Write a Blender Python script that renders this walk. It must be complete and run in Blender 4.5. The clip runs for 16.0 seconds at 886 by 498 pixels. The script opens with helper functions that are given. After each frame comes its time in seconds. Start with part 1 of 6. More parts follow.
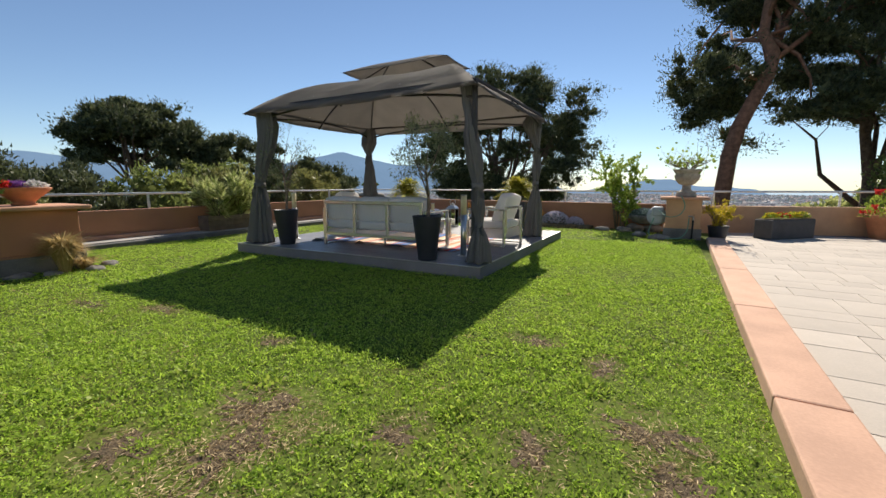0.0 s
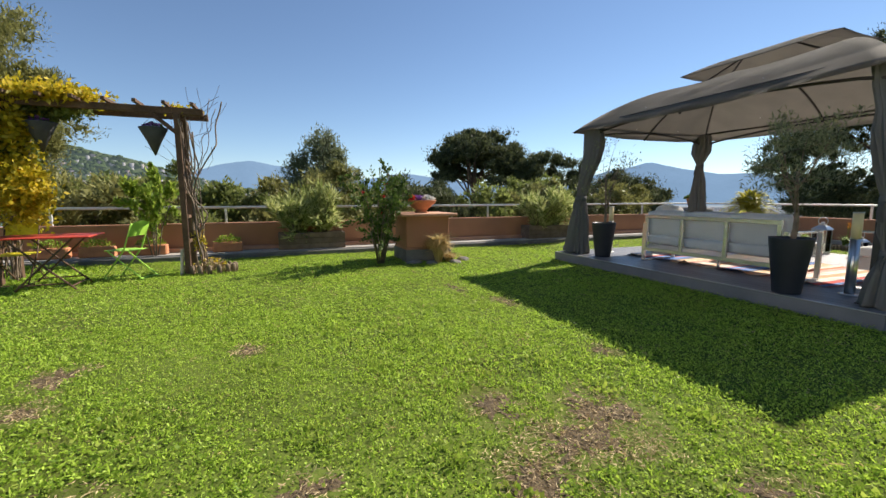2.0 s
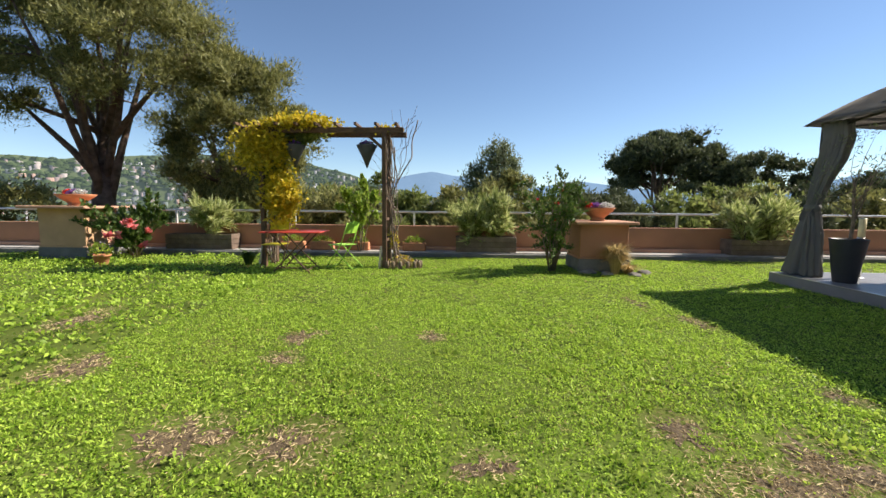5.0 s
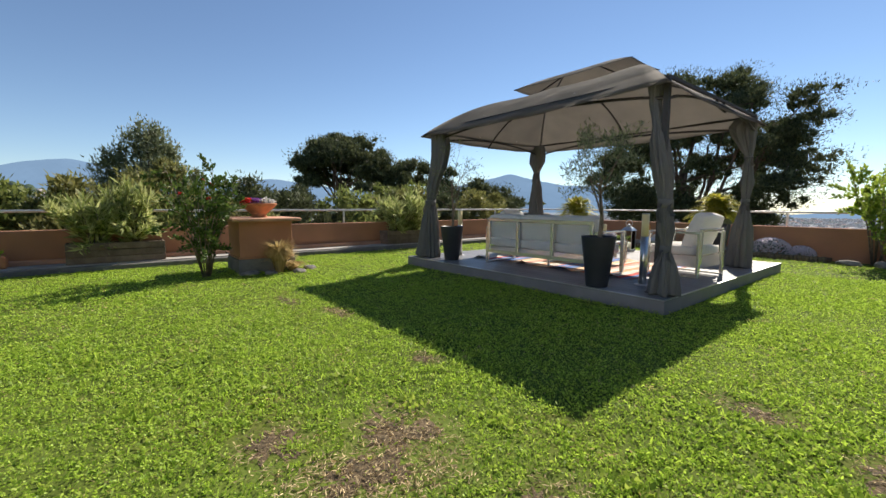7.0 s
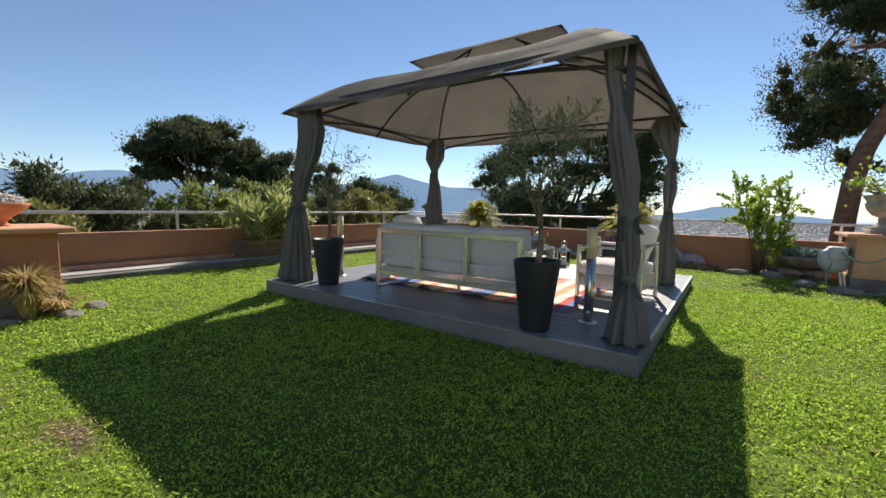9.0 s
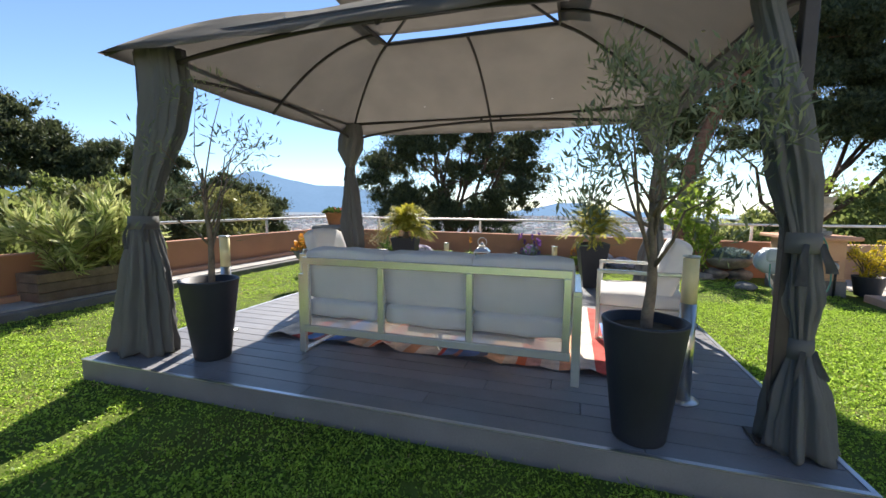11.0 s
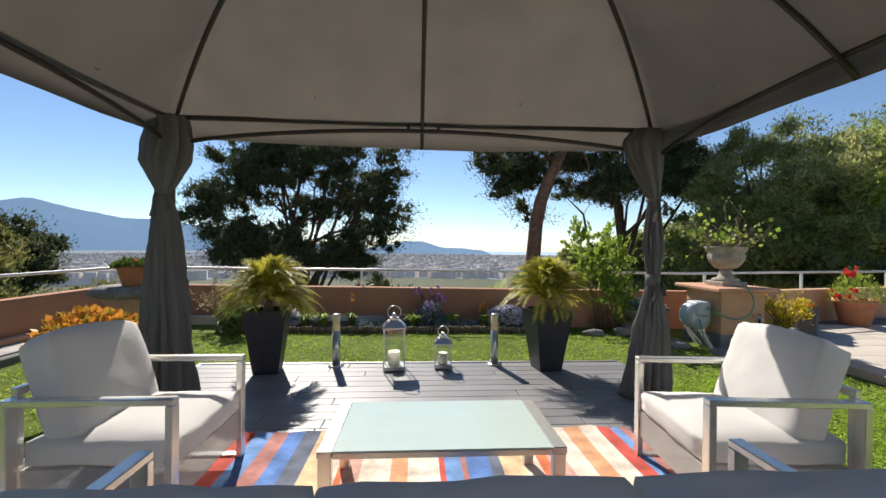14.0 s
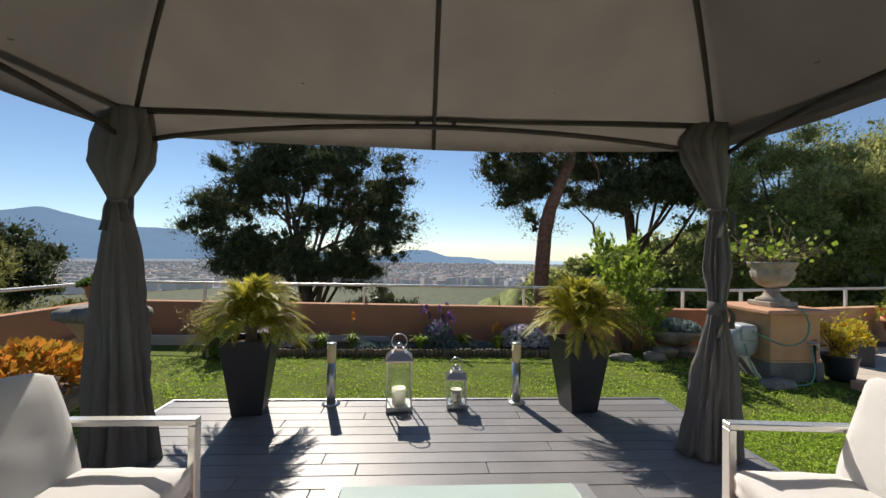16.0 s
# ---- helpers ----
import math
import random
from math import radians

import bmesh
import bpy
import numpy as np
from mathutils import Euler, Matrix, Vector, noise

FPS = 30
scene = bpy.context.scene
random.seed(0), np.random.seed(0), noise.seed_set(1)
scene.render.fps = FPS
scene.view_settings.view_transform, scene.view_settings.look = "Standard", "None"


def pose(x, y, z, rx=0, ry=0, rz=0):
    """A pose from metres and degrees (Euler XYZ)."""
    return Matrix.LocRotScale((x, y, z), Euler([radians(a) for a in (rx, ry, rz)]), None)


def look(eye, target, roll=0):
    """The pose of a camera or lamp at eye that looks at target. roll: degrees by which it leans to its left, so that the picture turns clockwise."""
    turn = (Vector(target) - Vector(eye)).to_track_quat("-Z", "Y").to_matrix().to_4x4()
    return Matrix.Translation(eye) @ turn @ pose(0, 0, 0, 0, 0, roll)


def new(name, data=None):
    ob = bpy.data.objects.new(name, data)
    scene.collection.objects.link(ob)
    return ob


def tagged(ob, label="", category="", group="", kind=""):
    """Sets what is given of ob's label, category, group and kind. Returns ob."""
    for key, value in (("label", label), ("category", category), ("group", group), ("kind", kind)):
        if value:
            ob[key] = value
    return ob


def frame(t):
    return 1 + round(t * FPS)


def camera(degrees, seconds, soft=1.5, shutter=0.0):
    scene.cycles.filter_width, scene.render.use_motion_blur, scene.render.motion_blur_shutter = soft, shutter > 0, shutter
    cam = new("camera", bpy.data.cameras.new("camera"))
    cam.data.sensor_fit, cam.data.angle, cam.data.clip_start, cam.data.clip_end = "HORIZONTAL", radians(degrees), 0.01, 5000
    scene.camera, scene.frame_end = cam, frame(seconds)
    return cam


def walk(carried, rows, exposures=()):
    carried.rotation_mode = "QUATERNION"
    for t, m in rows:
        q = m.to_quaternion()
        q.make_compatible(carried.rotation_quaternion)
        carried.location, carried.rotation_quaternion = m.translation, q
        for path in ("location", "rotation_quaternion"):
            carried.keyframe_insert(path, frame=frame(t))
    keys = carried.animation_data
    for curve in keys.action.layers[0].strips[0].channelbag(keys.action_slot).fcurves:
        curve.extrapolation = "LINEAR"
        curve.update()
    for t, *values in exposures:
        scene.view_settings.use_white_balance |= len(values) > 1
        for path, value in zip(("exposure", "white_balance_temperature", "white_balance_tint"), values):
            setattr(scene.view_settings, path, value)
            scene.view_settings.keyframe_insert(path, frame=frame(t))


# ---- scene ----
cam = camera(94.8, 16.0)

PATH = [
    (0, (6.803, -4.717, 1.205), (5.867, -2.977, 0.894), -0.1),
    (0.5, (6.766, -4.769, 1.199), (5.5, -3.249, 0.906), -0.3),
    (1, (6.74, -4.837, 1.219), (5.237, -3.547, 0.943), -0.4),
    (1.5, (6.675, -4.932, 1.21), (4.981, -3.901, 0.95), -0.3),
    (2, (6.66, -5.032, 1.215), (4.814, -4.303, 0.968), -0.1),
    (2.5, (6.668, -5.121, 1.22), (4.726, -4.707, 0.981), 0.0),
    (3, (6.679, -5.206, 1.222), (4.695, -5.094, 0.988), 0.1),
    (3.2, (6.689, -5.239, 1.227), (4.703, -5.236, 0.992), 0.2),
    (5.3, (6.745, -5.078, 1.16), (4.757, -5.137, 0.95), 0.5),
    (5.5, (6.737, -5.008, 1.141), (4.749, -4.929, 0.937), 0.6),
    (6, (6.788, -4.87, 1.151), (4.86, -4.377, 0.949), 0.4),
    (6.5, (6.773, -4.697, 1.145), (5.006, -3.782, 0.943), 0.3),
    (7, (6.604, -4.441, 1.143), (5.055, -3.193, 0.933), 0.2),
    (7.5, (6.344, -4.166, 1.173), (4.989, -2.712, 0.952), 0.4),
    (8, (6.045, -3.839, 1.229), (4.807, -2.286, 0.996), 0.5),
    (8.2, (5.898, -3.703, 1.221), (4.683, -2.131, 0.995), 0.6),
    (10.3, (4.177, -2.391, 1.279), (3.274, -0.62, 1.06), 0.6),
    (10.5, (3.989, -2.282, 1.315), (3.164, -0.474, 1.09), 0.3),
    (11, (3.54, -2.043, 1.34), (2.941, -0.146, 1.134), 0.4),
    (11.5, (3.223, -1.736, 1.34), (2.859, 0.225, 1.183), 0.8),
    (12, (2.954, -1.408, 1.412), (2.798, 0.581, 1.272), 0.6),
    (12.2, (2.836, -1.277, 1.408), (2.748, 0.718, 1.292), 0.6),
    (12.5, (2.677, -1.095, 1.441), (2.663, 0.903, 1.341), 0.7),
    (12.7, (2.599, -0.954, 1.446), (2.627, 1.044, 1.361), 0.6),
    (13, (2.589, -0.702, 1.45), (2.633, 1.297, 1.398), 0.6),
    (13.5, (2.472, -0.354, 1.487), (2.576, 1.643, 1.45), 0.7),
    (14, (2.411, -0.024, 1.503), (2.535, 1.972, 1.488), 0.6),
    (14.2, (2.398, 0.092, 1.51), (2.528, 2.088, 1.495), 0.7),
    (14.5, (2.442, 0.268, 1.499), (2.556, 2.265, 1.496), 0.6),
    (15, (2.449, 0.46, 1.507), (2.554, 2.457, 1.508), 0.7),
    (15.5, (2.424, 0.571, 1.548), (2.521, 2.568, 1.558), 0.7),
    (16, (2.37, 0.627, 1.585), (2.469, 2.624, 1.613), 0.7),
]
walk(cam, [(t, look(eye, target, roll)) for t, eye, target, roll in PATH],
     [(0, 0.46, 6900, 10), (1.5, 0.62, 6900, 10), (3, 0.85, 6900, 10), (5.5, 0.85, 6900, 10), (7, 0.65, 6900, 10), (8.2, 0.55, 6900, 10), (10.3, 0.95, 6700, 10), (12.4, 1.33, 6350, 10), (13.2, 1.04, 6550, 10), (14.5, 0.44, 6750, 10), (16, 0.38, 6900, 10)])

# ---- light ----
SUN = Vector((-0.79, 2.72, 2.43)).normalized()
world = bpy.data.worlds.new("world")
scene.world = world
world.use_nodes = True
wn = world.node_tree
sky = wn.nodes.new("ShaderNodeTexSky")
sky.sky_type, sky.sun_disc = "NISHITA", False
sky.sun_elevation, sky.sun_rotation = math.asin(SUN.z), math.atan2(SUN.x, SUN.y)
sky.altitude, sky.air_density, sky.dust_density, sky.ozone_density = 150, 0.85, 0.0, 3.9
wn.links.new(sky.outputs[0], wn.nodes["Background"].inputs[0])
wn.nodes["Background"].inputs[1].default_value = 0.088
sun = new("sun", bpy.data.lights.new("sun", "SUN"))
sun.data.energy, sun.data.angle, sun.data.color = 5.0, radians(0.5), (1.0, 0.94, 0.86)
sun.matrix_world = look(SUN * 50, (0, 0, 0))

rng = np.random.default_rng(4)


# ---- materials ----
def mat(name, color, rough=0.8, metal=0.0, vary=0.25, size=8.0, fine=60.0, bump=0.15, second=None, spec=0.4, trans=0.0, emit=None, power=0.0, per_object=0.0):
    """Colour that varies at two scales, roughness that follows it, and a fine relief."""
    m = bpy.data.materials.new(name)
    m.use_nodes = True
    nt, n = m.node_tree, m.node_tree.nodes
    bs = n["Principled BSDF"]
    co = n.new("ShaderNodeTexCoord")
    a, b = n.new("ShaderNodeTexNoise"), n.new("ShaderNodeTexNoise")
    for tex, s in ((a, size), (b, fine)):
        tex.inputs["Scale"].default_value = s
        tex.inputs["Detail"].default_value = 5
        nt.links.new(co.outputs["Object"], tex.inputs["Vector"])
    mixed = n.new("ShaderNodeMix")
    mixed.data_type = "RGBA"
    dark = tuple(c * (1 - vary) for c in color)
    light = second or tuple(min(1, c * (1 + vary * 0.6)) for c in color)
    mixed.inputs[6].default_value, mixed.inputs[7].default_value = (*dark, 1), (*light, 1)
    ramp = n.new("ShaderNodeMapRange")
    ramp.inputs[1].default_value, ramp.inputs[2].default_value = 0.3, 0.7
    add = n.new("ShaderNodeMath")
    add.operation = "MULTIPLY_ADD"
    nt.links.new(b.outputs[0], add.inputs[0])
    add.inputs[1].default_value = 0.45
    sub = n.new("ShaderNodeMath")
    sub.operation = "MULTIPLY_ADD"
    sub.inputs[1].default_value, sub.inputs[2].default_value = 1.0, -0.22
    nt.links.new(a.outputs[0], sub.inputs[0])
    nt.links.new(sub.outputs[0], add.inputs[2])
    nt.links.new(add.outputs[0], ramp.inputs[0])
    nt.links.new(ramp.outputs[0], mixed.inputs[0])
    out = mixed.outputs[2]
    if per_object:
        info, hsv = n.new("ShaderNodeObjectInfo"), n.new("ShaderNodeHueSaturation")
        mr = n.new("ShaderNodeMapRange")
        mr.inputs[3].default_value, mr.inputs[4].default_value = 1 - per_object, 1 + per_object
        nt.links.new(info.outputs["Random"], mr.inputs[0])
        nt.links.new(mr.outputs[0], hsv.inputs["Value"])
        nt.links.new(out, hsv.inputs["Color"])
        out = hsv.outputs[0]
    nt.links.new(out, bs.inputs["Base Color"])
    bs.inputs["Roughness"].default_value, bs.inputs["Metallic"].default_value = rough, metal
    bs.inputs["Specular IOR Level"].default_value = spec
    if trans:
        bs.inputs["Transmission Weight"].default_value = trans
    if emit:
        bs.inputs["Emission Color"].default_value, bs.inputs["Emission Strength"].default_value = (*emit, 1), power
    if bump:
        bp = n.new("ShaderNodeBump")
        bp.inputs["Strength"].default_value, bp.inputs["Distance"].default_value = bump, 0.01
        nt.links.new(b.outputs[0], bp.inputs["Height"])
        nt.links.new(bp.outputs[0], bs.inputs["Normal"])
    return m


def leafy(name, dark, light, through_light=0.35, rough=0.55):
    """Leaves: a colour of its own for each island, light passing through."""
    m = bpy.data.materials.new(name)
    m.use_nodes = True
    nt, n = m.node_tree, m.node_tree.nodes
    bs, out = n["Principled BSDF"], n["Material Output"]
    geo, ramp = n.new("ShaderNodeNewGeometry"), n.new("ShaderNodeMix")
    ramp.data_type = "RGBA"
    ramp.inputs[6].default_value, ramp.inputs[7].default_value = (*dark, 1), (*light, 1)
    nt.links.new(geo.outputs["Random Per Island"], ramp.inputs[0])
    nt.links.new(ramp.outputs[2], bs.inputs["Base Color"])
    bs.inputs["Roughness"].default_value = rough
    bs.inputs["Specular IOR Level"].default_value = 0.35
    tr, mx = n.new("ShaderNodeBsdfTranslucent"), n.new("ShaderNodeMixShader")
    nt.links.new(ramp.outputs[2], tr.inputs[0])
    mx.inputs[0].default_value = through_light
    nt.links.new(bs.outputs[0], mx.inputs[1])
    nt.links.new(tr.outputs[0], mx.inputs[2])
    nt.links.new(mx.outputs[0], out.inputs[0])
    return m


def lawn_material():
    m = mat("lawn", (0.10, 0.135, 0.025), 0.95, vary=0.35, size=1.1, fine=34, bump=0.9, spec=0.1)
    nt, n = m.node_tree, m.node_tree.nodes
    bs = n["Principled BSDF"]
    base = bs.inputs["Base Color"].links[0].from_socket
    co = n.new("ShaderNodeNewGeometry")
    t = n.new("ShaderNodeTexNoise")
    t.inputs["Scale"].default_value, t.inputs["Detail"].default_value = 0.9, 6
    nt.links.new(co.outputs["Position"], t.inputs["Vector"])
    mr = n.new("ShaderNodeMapRange")
    mr.inputs[1].default_value, mr.inputs[2].default_value = 0.52, 0.75
    nt.links.new(t.outputs[0], mr.inputs[0])
    mx = n.new("ShaderNodeMix")
    mx.data_type = "RGBA"
    mx.inputs[7].default_value = (0.12, 0.13, 0.03, 1)
    nt.links.new(mr.outputs[0], mx.inputs[0])
    nt.links.new(base, mx.inputs[6])
    nt.links.new(mx.outputs[2], bs.inputs["Base Color"])
    return m


M = {
    "lawn": lawn_material(),
    "soil": mat("soil", (0.12, 0.085, 0.047), 0.95, vary=0.5, size=14, fine=90, bump=0.8),
    "render": mat("ochre_render", (0.43, 0.205, 0.115), 0.9, vary=0.12, size=1.6, fine=120, bump=0.3),
    "cap": mat("terracotta_cap", (0.55, 0.30, 0.19), 0.85, vary=0.15, size=3, fine=70, bump=0.2),
    "peach": mat("peach_render", (0.56, 0.34, 0.20), 0.9, vary=0.15, size=3, fine=110, bump=0.3),
    "concrete": mat("concrete", (0.36, 0.34, 0.31), 0.9, vary=0.3, size=3, fine=60, bump=0.3, per_object=0.12),
    "grey_base": mat("grey_base", (0.17, 0.165, 0.155), 0.9, vary=0.3, size=4, fine=60, bump=0.3),
    "paving": mat("pale_paving", (0.52, 0.46, 0.39), 0.8, vary=0.12, size=2, fine=60, bump=0.12, per_object=0.07),
    "kerb": mat("kerb_terracotta", (0.60, 0.37, 0.26), 0.85, vary=0.15, size=3, fine=60, bump=0.15, per_object=0.08),
    "deck": mat("composite_board", (0.20, 0.197, 0.205), 0.42, vary=0.16, size=3, fine=90, bump=0.12, per_object=0.1),
    "decktrim": mat("deck_trim_metal", (0.62, 0.62, 0.64), 0.35, 0.9, vary=0.1),
    "fascia": mat("deck_fascia", (0.20, 0.20, 0.215), 0.6, vary=0.15, size=3, fine=90, bump=0.1),
    "canopy": mat("canopy_cloth", (0.19, 0.175, 0.152), 0.9, vary=0.2, size=2, fine=300, bump=0.08),
    "curtain": mat("curtain_cloth", (0.15, 0.15, 0.148), 0.9, vary=0.1, size=3, fine=300, bump=0.1),
    "frame": mat("dark_frame_metal", (0.055, 0.05, 0.05), 0.5, 0.3, vary=0.15),
    "alu": mat("champagne_aluminium", (0.80, 0.78, 0.72), 0.27, 0.72, vary=0.06, fine=200, bump=0.03),
    "cushion": mat("white_cushion", (0.84, 0.82, 0.80), 0.92, vary=0.05, size=5, fine=300, bump=0.12),
    "sling": mat("sling_cloth", (0.60, 0.57, 0.54), 0.9, vary=0.05, fine=300),
    "white": mat("white_metal", (0.75, 0.75, 0.74), 0.4, 0.2, vary=0.05),
    "rail": mat("rail_metal", (0.72, 0.71, 0.69), 0.4, 0.3, vary=0.08),
    "pot": mat("anthracite_pot", (0.028, 0.031, 0.040), 0.5, vary=0.2, size=4, fine=120, bump=0.05),
    "steel": mat("brushed_steel", (0.62, 0.61, 0.59), 0.28, 1.0, vary=0.08, fine=200, bump=0.03),
    "lampglass": mat("lamp_diffuser", (0.80, 0.68, 0.38), 0.35, vary=0.05, bump=0),
    "terracotta": mat("terracotta", (0.52, 0.22, 0.11), 0.85, vary=0.2, size=6, fine=80, bump=0.15),
    "planter_wood": mat("weathered_planks", (0.19, 0.135, 0.10), 0.85, vary=0.35, size=5, fine=50, bump=0.4, per_object=0.15),
    "planter_grey": mat("grey_planter", (0.07, 0.07, 0.075), 0.8, vary=0.2, bump=0.2),
    "pergola": mat("pergola_wood", (0.13, 0.075, 0.045), 0.8, vary=0.4, size=5, fine=40, bump=0.4),
    "palewood": mat("pale_wood", (0.62, 0.55, 0.46), 0.8, vary=0.2),
    "bark": mat("pine_bark", (0.15, 0.10, 0.075), 0.95, vary=0.5, size=5, fine=30, bump=0.9),
    "redbark": mat("red_bark", (0.27, 0.14, 0.09), 0.95, vary=0.4, size=5, fine=30, bump=0.9),
    "twig": mat("twig", (0.21, 0.16, 0.12), 0.9, vary=0.4, size=20, fine=120, bump=0.3),
    "stone": mat("carved_stone", (0.38, 0.34, 0.28), 0.9, vary=0.35, size=7, fine=60, bump=0.5),
    "rock": mat("grey_rock", (0.22, 0.205, 0.185), 0.9, vary=0.4, size=7, fine=40, bump=0.6),
    "log": mat("log_edging", (0.20, 0.15, 0.10), 0.9, vary=0.4, size=20, fine=80, bump=0.5, per_object=0.15),
    "black": mat("black_plastic", (0.02, 0.02, 0.02), 0.5, vary=0.2),
    "reel": mat("reel_plastic", (0.42, 0.46, 0.50), 0.45, vary=0.1),
    "hose": mat("green_hose", (0.12, 0.30, 0.22), 0.45, vary=0.1),
    "wax": mat("candle_wax", (0.82, 0.77, 0.65), 0.5, vary=0.04),
    "lime": mat("lime_paint", (0.42, 0.72, 0.10), 0.45, vary=0.1),
    "yellow": mat("yellow_paint", (0.80, 0.68, 0.04), 0.45, vary=0.1),
    "redpaint": mat("red_paint", (0.55, 0.06, 0.04), 0.4, vary=0.12),
    "pine": leafy("pine_needles", (0.10, 0.11, 0.035), (0.34, 0.33, 0.11), 0.4),
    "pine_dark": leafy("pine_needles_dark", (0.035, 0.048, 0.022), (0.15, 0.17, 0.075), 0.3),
    # Paler copy of the pine needles: side sunlight put into the colour.
    "sun_painted": leafy("sun_painted_needles", (0.20, 0.23, 0.08), (0.52, 0.52, 0.20), 0.6),
    "bush": leafy("bush_leaves", (0.09, 0.125, 0.03), (0.30, 0.34, 0.10), 0.5),
    "bright": leafy("bright_leaves", (0.16, 0.27, 0.03), (0.42, 0.50, 0.09), 0.5),
    "rose": leafy("rose_leaves", (0.045, 0.09, 0.018), (0.13, 0.19, 0.04), 0.35),
    "oleander": leafy("oleander_leaves", (0.16, 0.22, 0.04), (0.66, 0.66, 0.30), 0.45),
    "palm": leafy("palm_leaves", (0.15, 0.20, 0.025), (0.74, 0.64, 0.10), 0.5),
    "unseen_bounce_wall": mat("pale_bounce_render", (0.74, 0.68, 0.60), 0.9, vary=0.1, size=1.5, fine=80, bump=0.2),
    "olive": leafy("olive_leaves", (0.13, 0.16, 0.08), (0.27, 0.30, 0.17), 0.35),
    "yellowleaf": leafy("yellow_leaves", (0.36, 0.32, 0.02), (0.78, 0.58, 0.05), 0.5),
    "orangeleaf": leafy("orange_leaves", (0.24, 0.20, 0.03), (0.78, 0.32, 0.05), 0.4),
    "grass": leafy("grass_blades", (0.13, 0.24, 0.02), (0.58, 0.76, 0.11), 0.5, 0.55),
    "straw": leafy("straw", (0.42, 0.31, 0.13), (0.72, 0.56, 0.28), 0.45),
    "purple": leafy("purple_petals", (0.16, 0.05, 0.28), (0.35, 0.15, 0.45), 0.3),
    "mauve": leafy("mauve_petals", (0.66, 0.56, 0.66), (0.92, 0.88, 0.91), 0.4),
    "red": leafy("red_petals", (0.55, 0.02, 0.02), (0.75, 0.07, 0.05), 0.3),
    "pink": leafy("pink_petals", (0.75, 0.12, 0.12), (0.85, 0.3, 0.3), 0.3),
    "orange": leafy("orange_petals", (0.75, 0.22, 0.02), (0.85, 0.4, 0.05), 0.3),
    "whitepetal": leafy("white_petals", (0.7, 0.66, 0.62), (0.85, 0.83, 0.8), 0.3),
    "grey_leaf": leafy("grey_leaves", (0.12, 0.18, 0.17), (0.28, 0.36, 0.36), 0.3),
    "dead": leafy("dry_mulch", (0.13, 0.09, 0.045), (0.74, 0.58, 0.33), 0.15, 0.9),
}


def glass_material(name, tint, rough=0.02):
    m = bpy.data.materials.new(name)
    m.use_nodes = True
    nt, n = m.node_tree, m.node_tree.nodes
    n.remove(n["Principled BSDF"])
    gl, tr, fr, mx = n.new("ShaderNodeBsdfGlossy"), n.new("ShaderNodeBsdfTransparent"), n.new("ShaderNodeFresnel"), n.new("ShaderNodeMixShader")
    gl.inputs["Roughness"].default_value = rough
    tr.inputs[0].default_value = (*tint, 1)
    nt.links.new(fr.outputs[0], mx.inputs[0])
    nt.links.new(tr.outputs[0], mx.inputs[1])
    nt.links.new(gl.outputs[0], mx.inputs[2])
    nt.links.new(mx.outputs[0], n["Material Output"].inputs[0])
    return m


def see_light(m, share, color):
    """Lets light through a thin cloth."""
    nt, n = m.node_tree, m.node_tree.nodes
    tr, mx = n.new("ShaderNodeBsdfTranslucent"), n.new("ShaderNodeMixShader")
    tr.inputs[0].default_value, mx.inputs[0].default_value = (*color, 1), share
    nt.links.new(n["Principled BSDF"].outputs[0], mx.inputs[1])
    nt.links.new(tr.outputs[0], mx.inputs[2])
    nt.links.new(mx.outputs[0], n["Material Output"].inputs[0])


see_light(M["canopy"], 0.17, (0.36, 0.32, 0.28))
see_light(M["curtain"], 0.12, (0.30, 0.29, 0.27))
see_light(M["cushion"], 0.35, (0.75, 0.73, 0.7))
see_light(M["sling"], 0.2, (0.7, 0.65, 0.6))
def sheer(m, share):
    """A cloth of open weave: part of the light goes straight through."""
    nt, n = m.node_tree, m.node_tree.nodes
    out = n["Material Output"]
    base = out.inputs[0].links[0].from_socket
    hole, mix = n.new("ShaderNodeBsdfTransparent"), n.new("ShaderNodeMixShader")
    mix.inputs[0].default_value = share
    nt.links.new(base, mix.inputs[1])
    nt.links.new(hole.outputs[0], mix.inputs[2])
    nt.links.new(mix.outputs[0], out.inputs[0])


sheer(M["sling"], 0.42)
M["glass"] = glass_material("clear_glass", (0.93, 0.95, 0.94))
M["frosted"] = mat("frosted_glass", (0.50, 0.60, 0.56), 0.12, vary=0.03, bump=0, spec=0.8)


def haze_glow_material(name, color, glow, strength, size):
    """Far land, haze painted in as emitted bluish light: the backdrop of the distance."""
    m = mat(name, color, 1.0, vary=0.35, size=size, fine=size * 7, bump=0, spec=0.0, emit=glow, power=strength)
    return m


# Distance haze is painted as bluish emission; no air lies between.
M["far1"] = haze_glow_material("far_hill", (0.035, 0.05, 0.07), (0.17, 0.28, 0.44), 0.75, 0.004)
M["far2"] = haze_glow_material("near_hill", (0.08, 0.10, 0.045), (0.13, 0.18, 0.19), 0.3, 0.012)
M["plain"] = haze_glow_material("city_plain", (0.10, 0.10, 0.095), (0.25, 0.32, 0.42), 0.62, 0.01)
M["sea"] = haze_glow_material("sea", (0.05, 0.09, 0.12), (0.52, 0.64, 0.76), 0.75, 0.001)
M["hilltree"] = haze_glow_material("far_trees", (0.05, 0.07, 0.03), (0.11, 0.16, 0.19), 0.22, 0.1)
M["near_slope"] = mat("wooded_ground", (0.06, 0.075, 0.03), 0.95, vary=0.5, size=0.3, fine=2, bump=0)


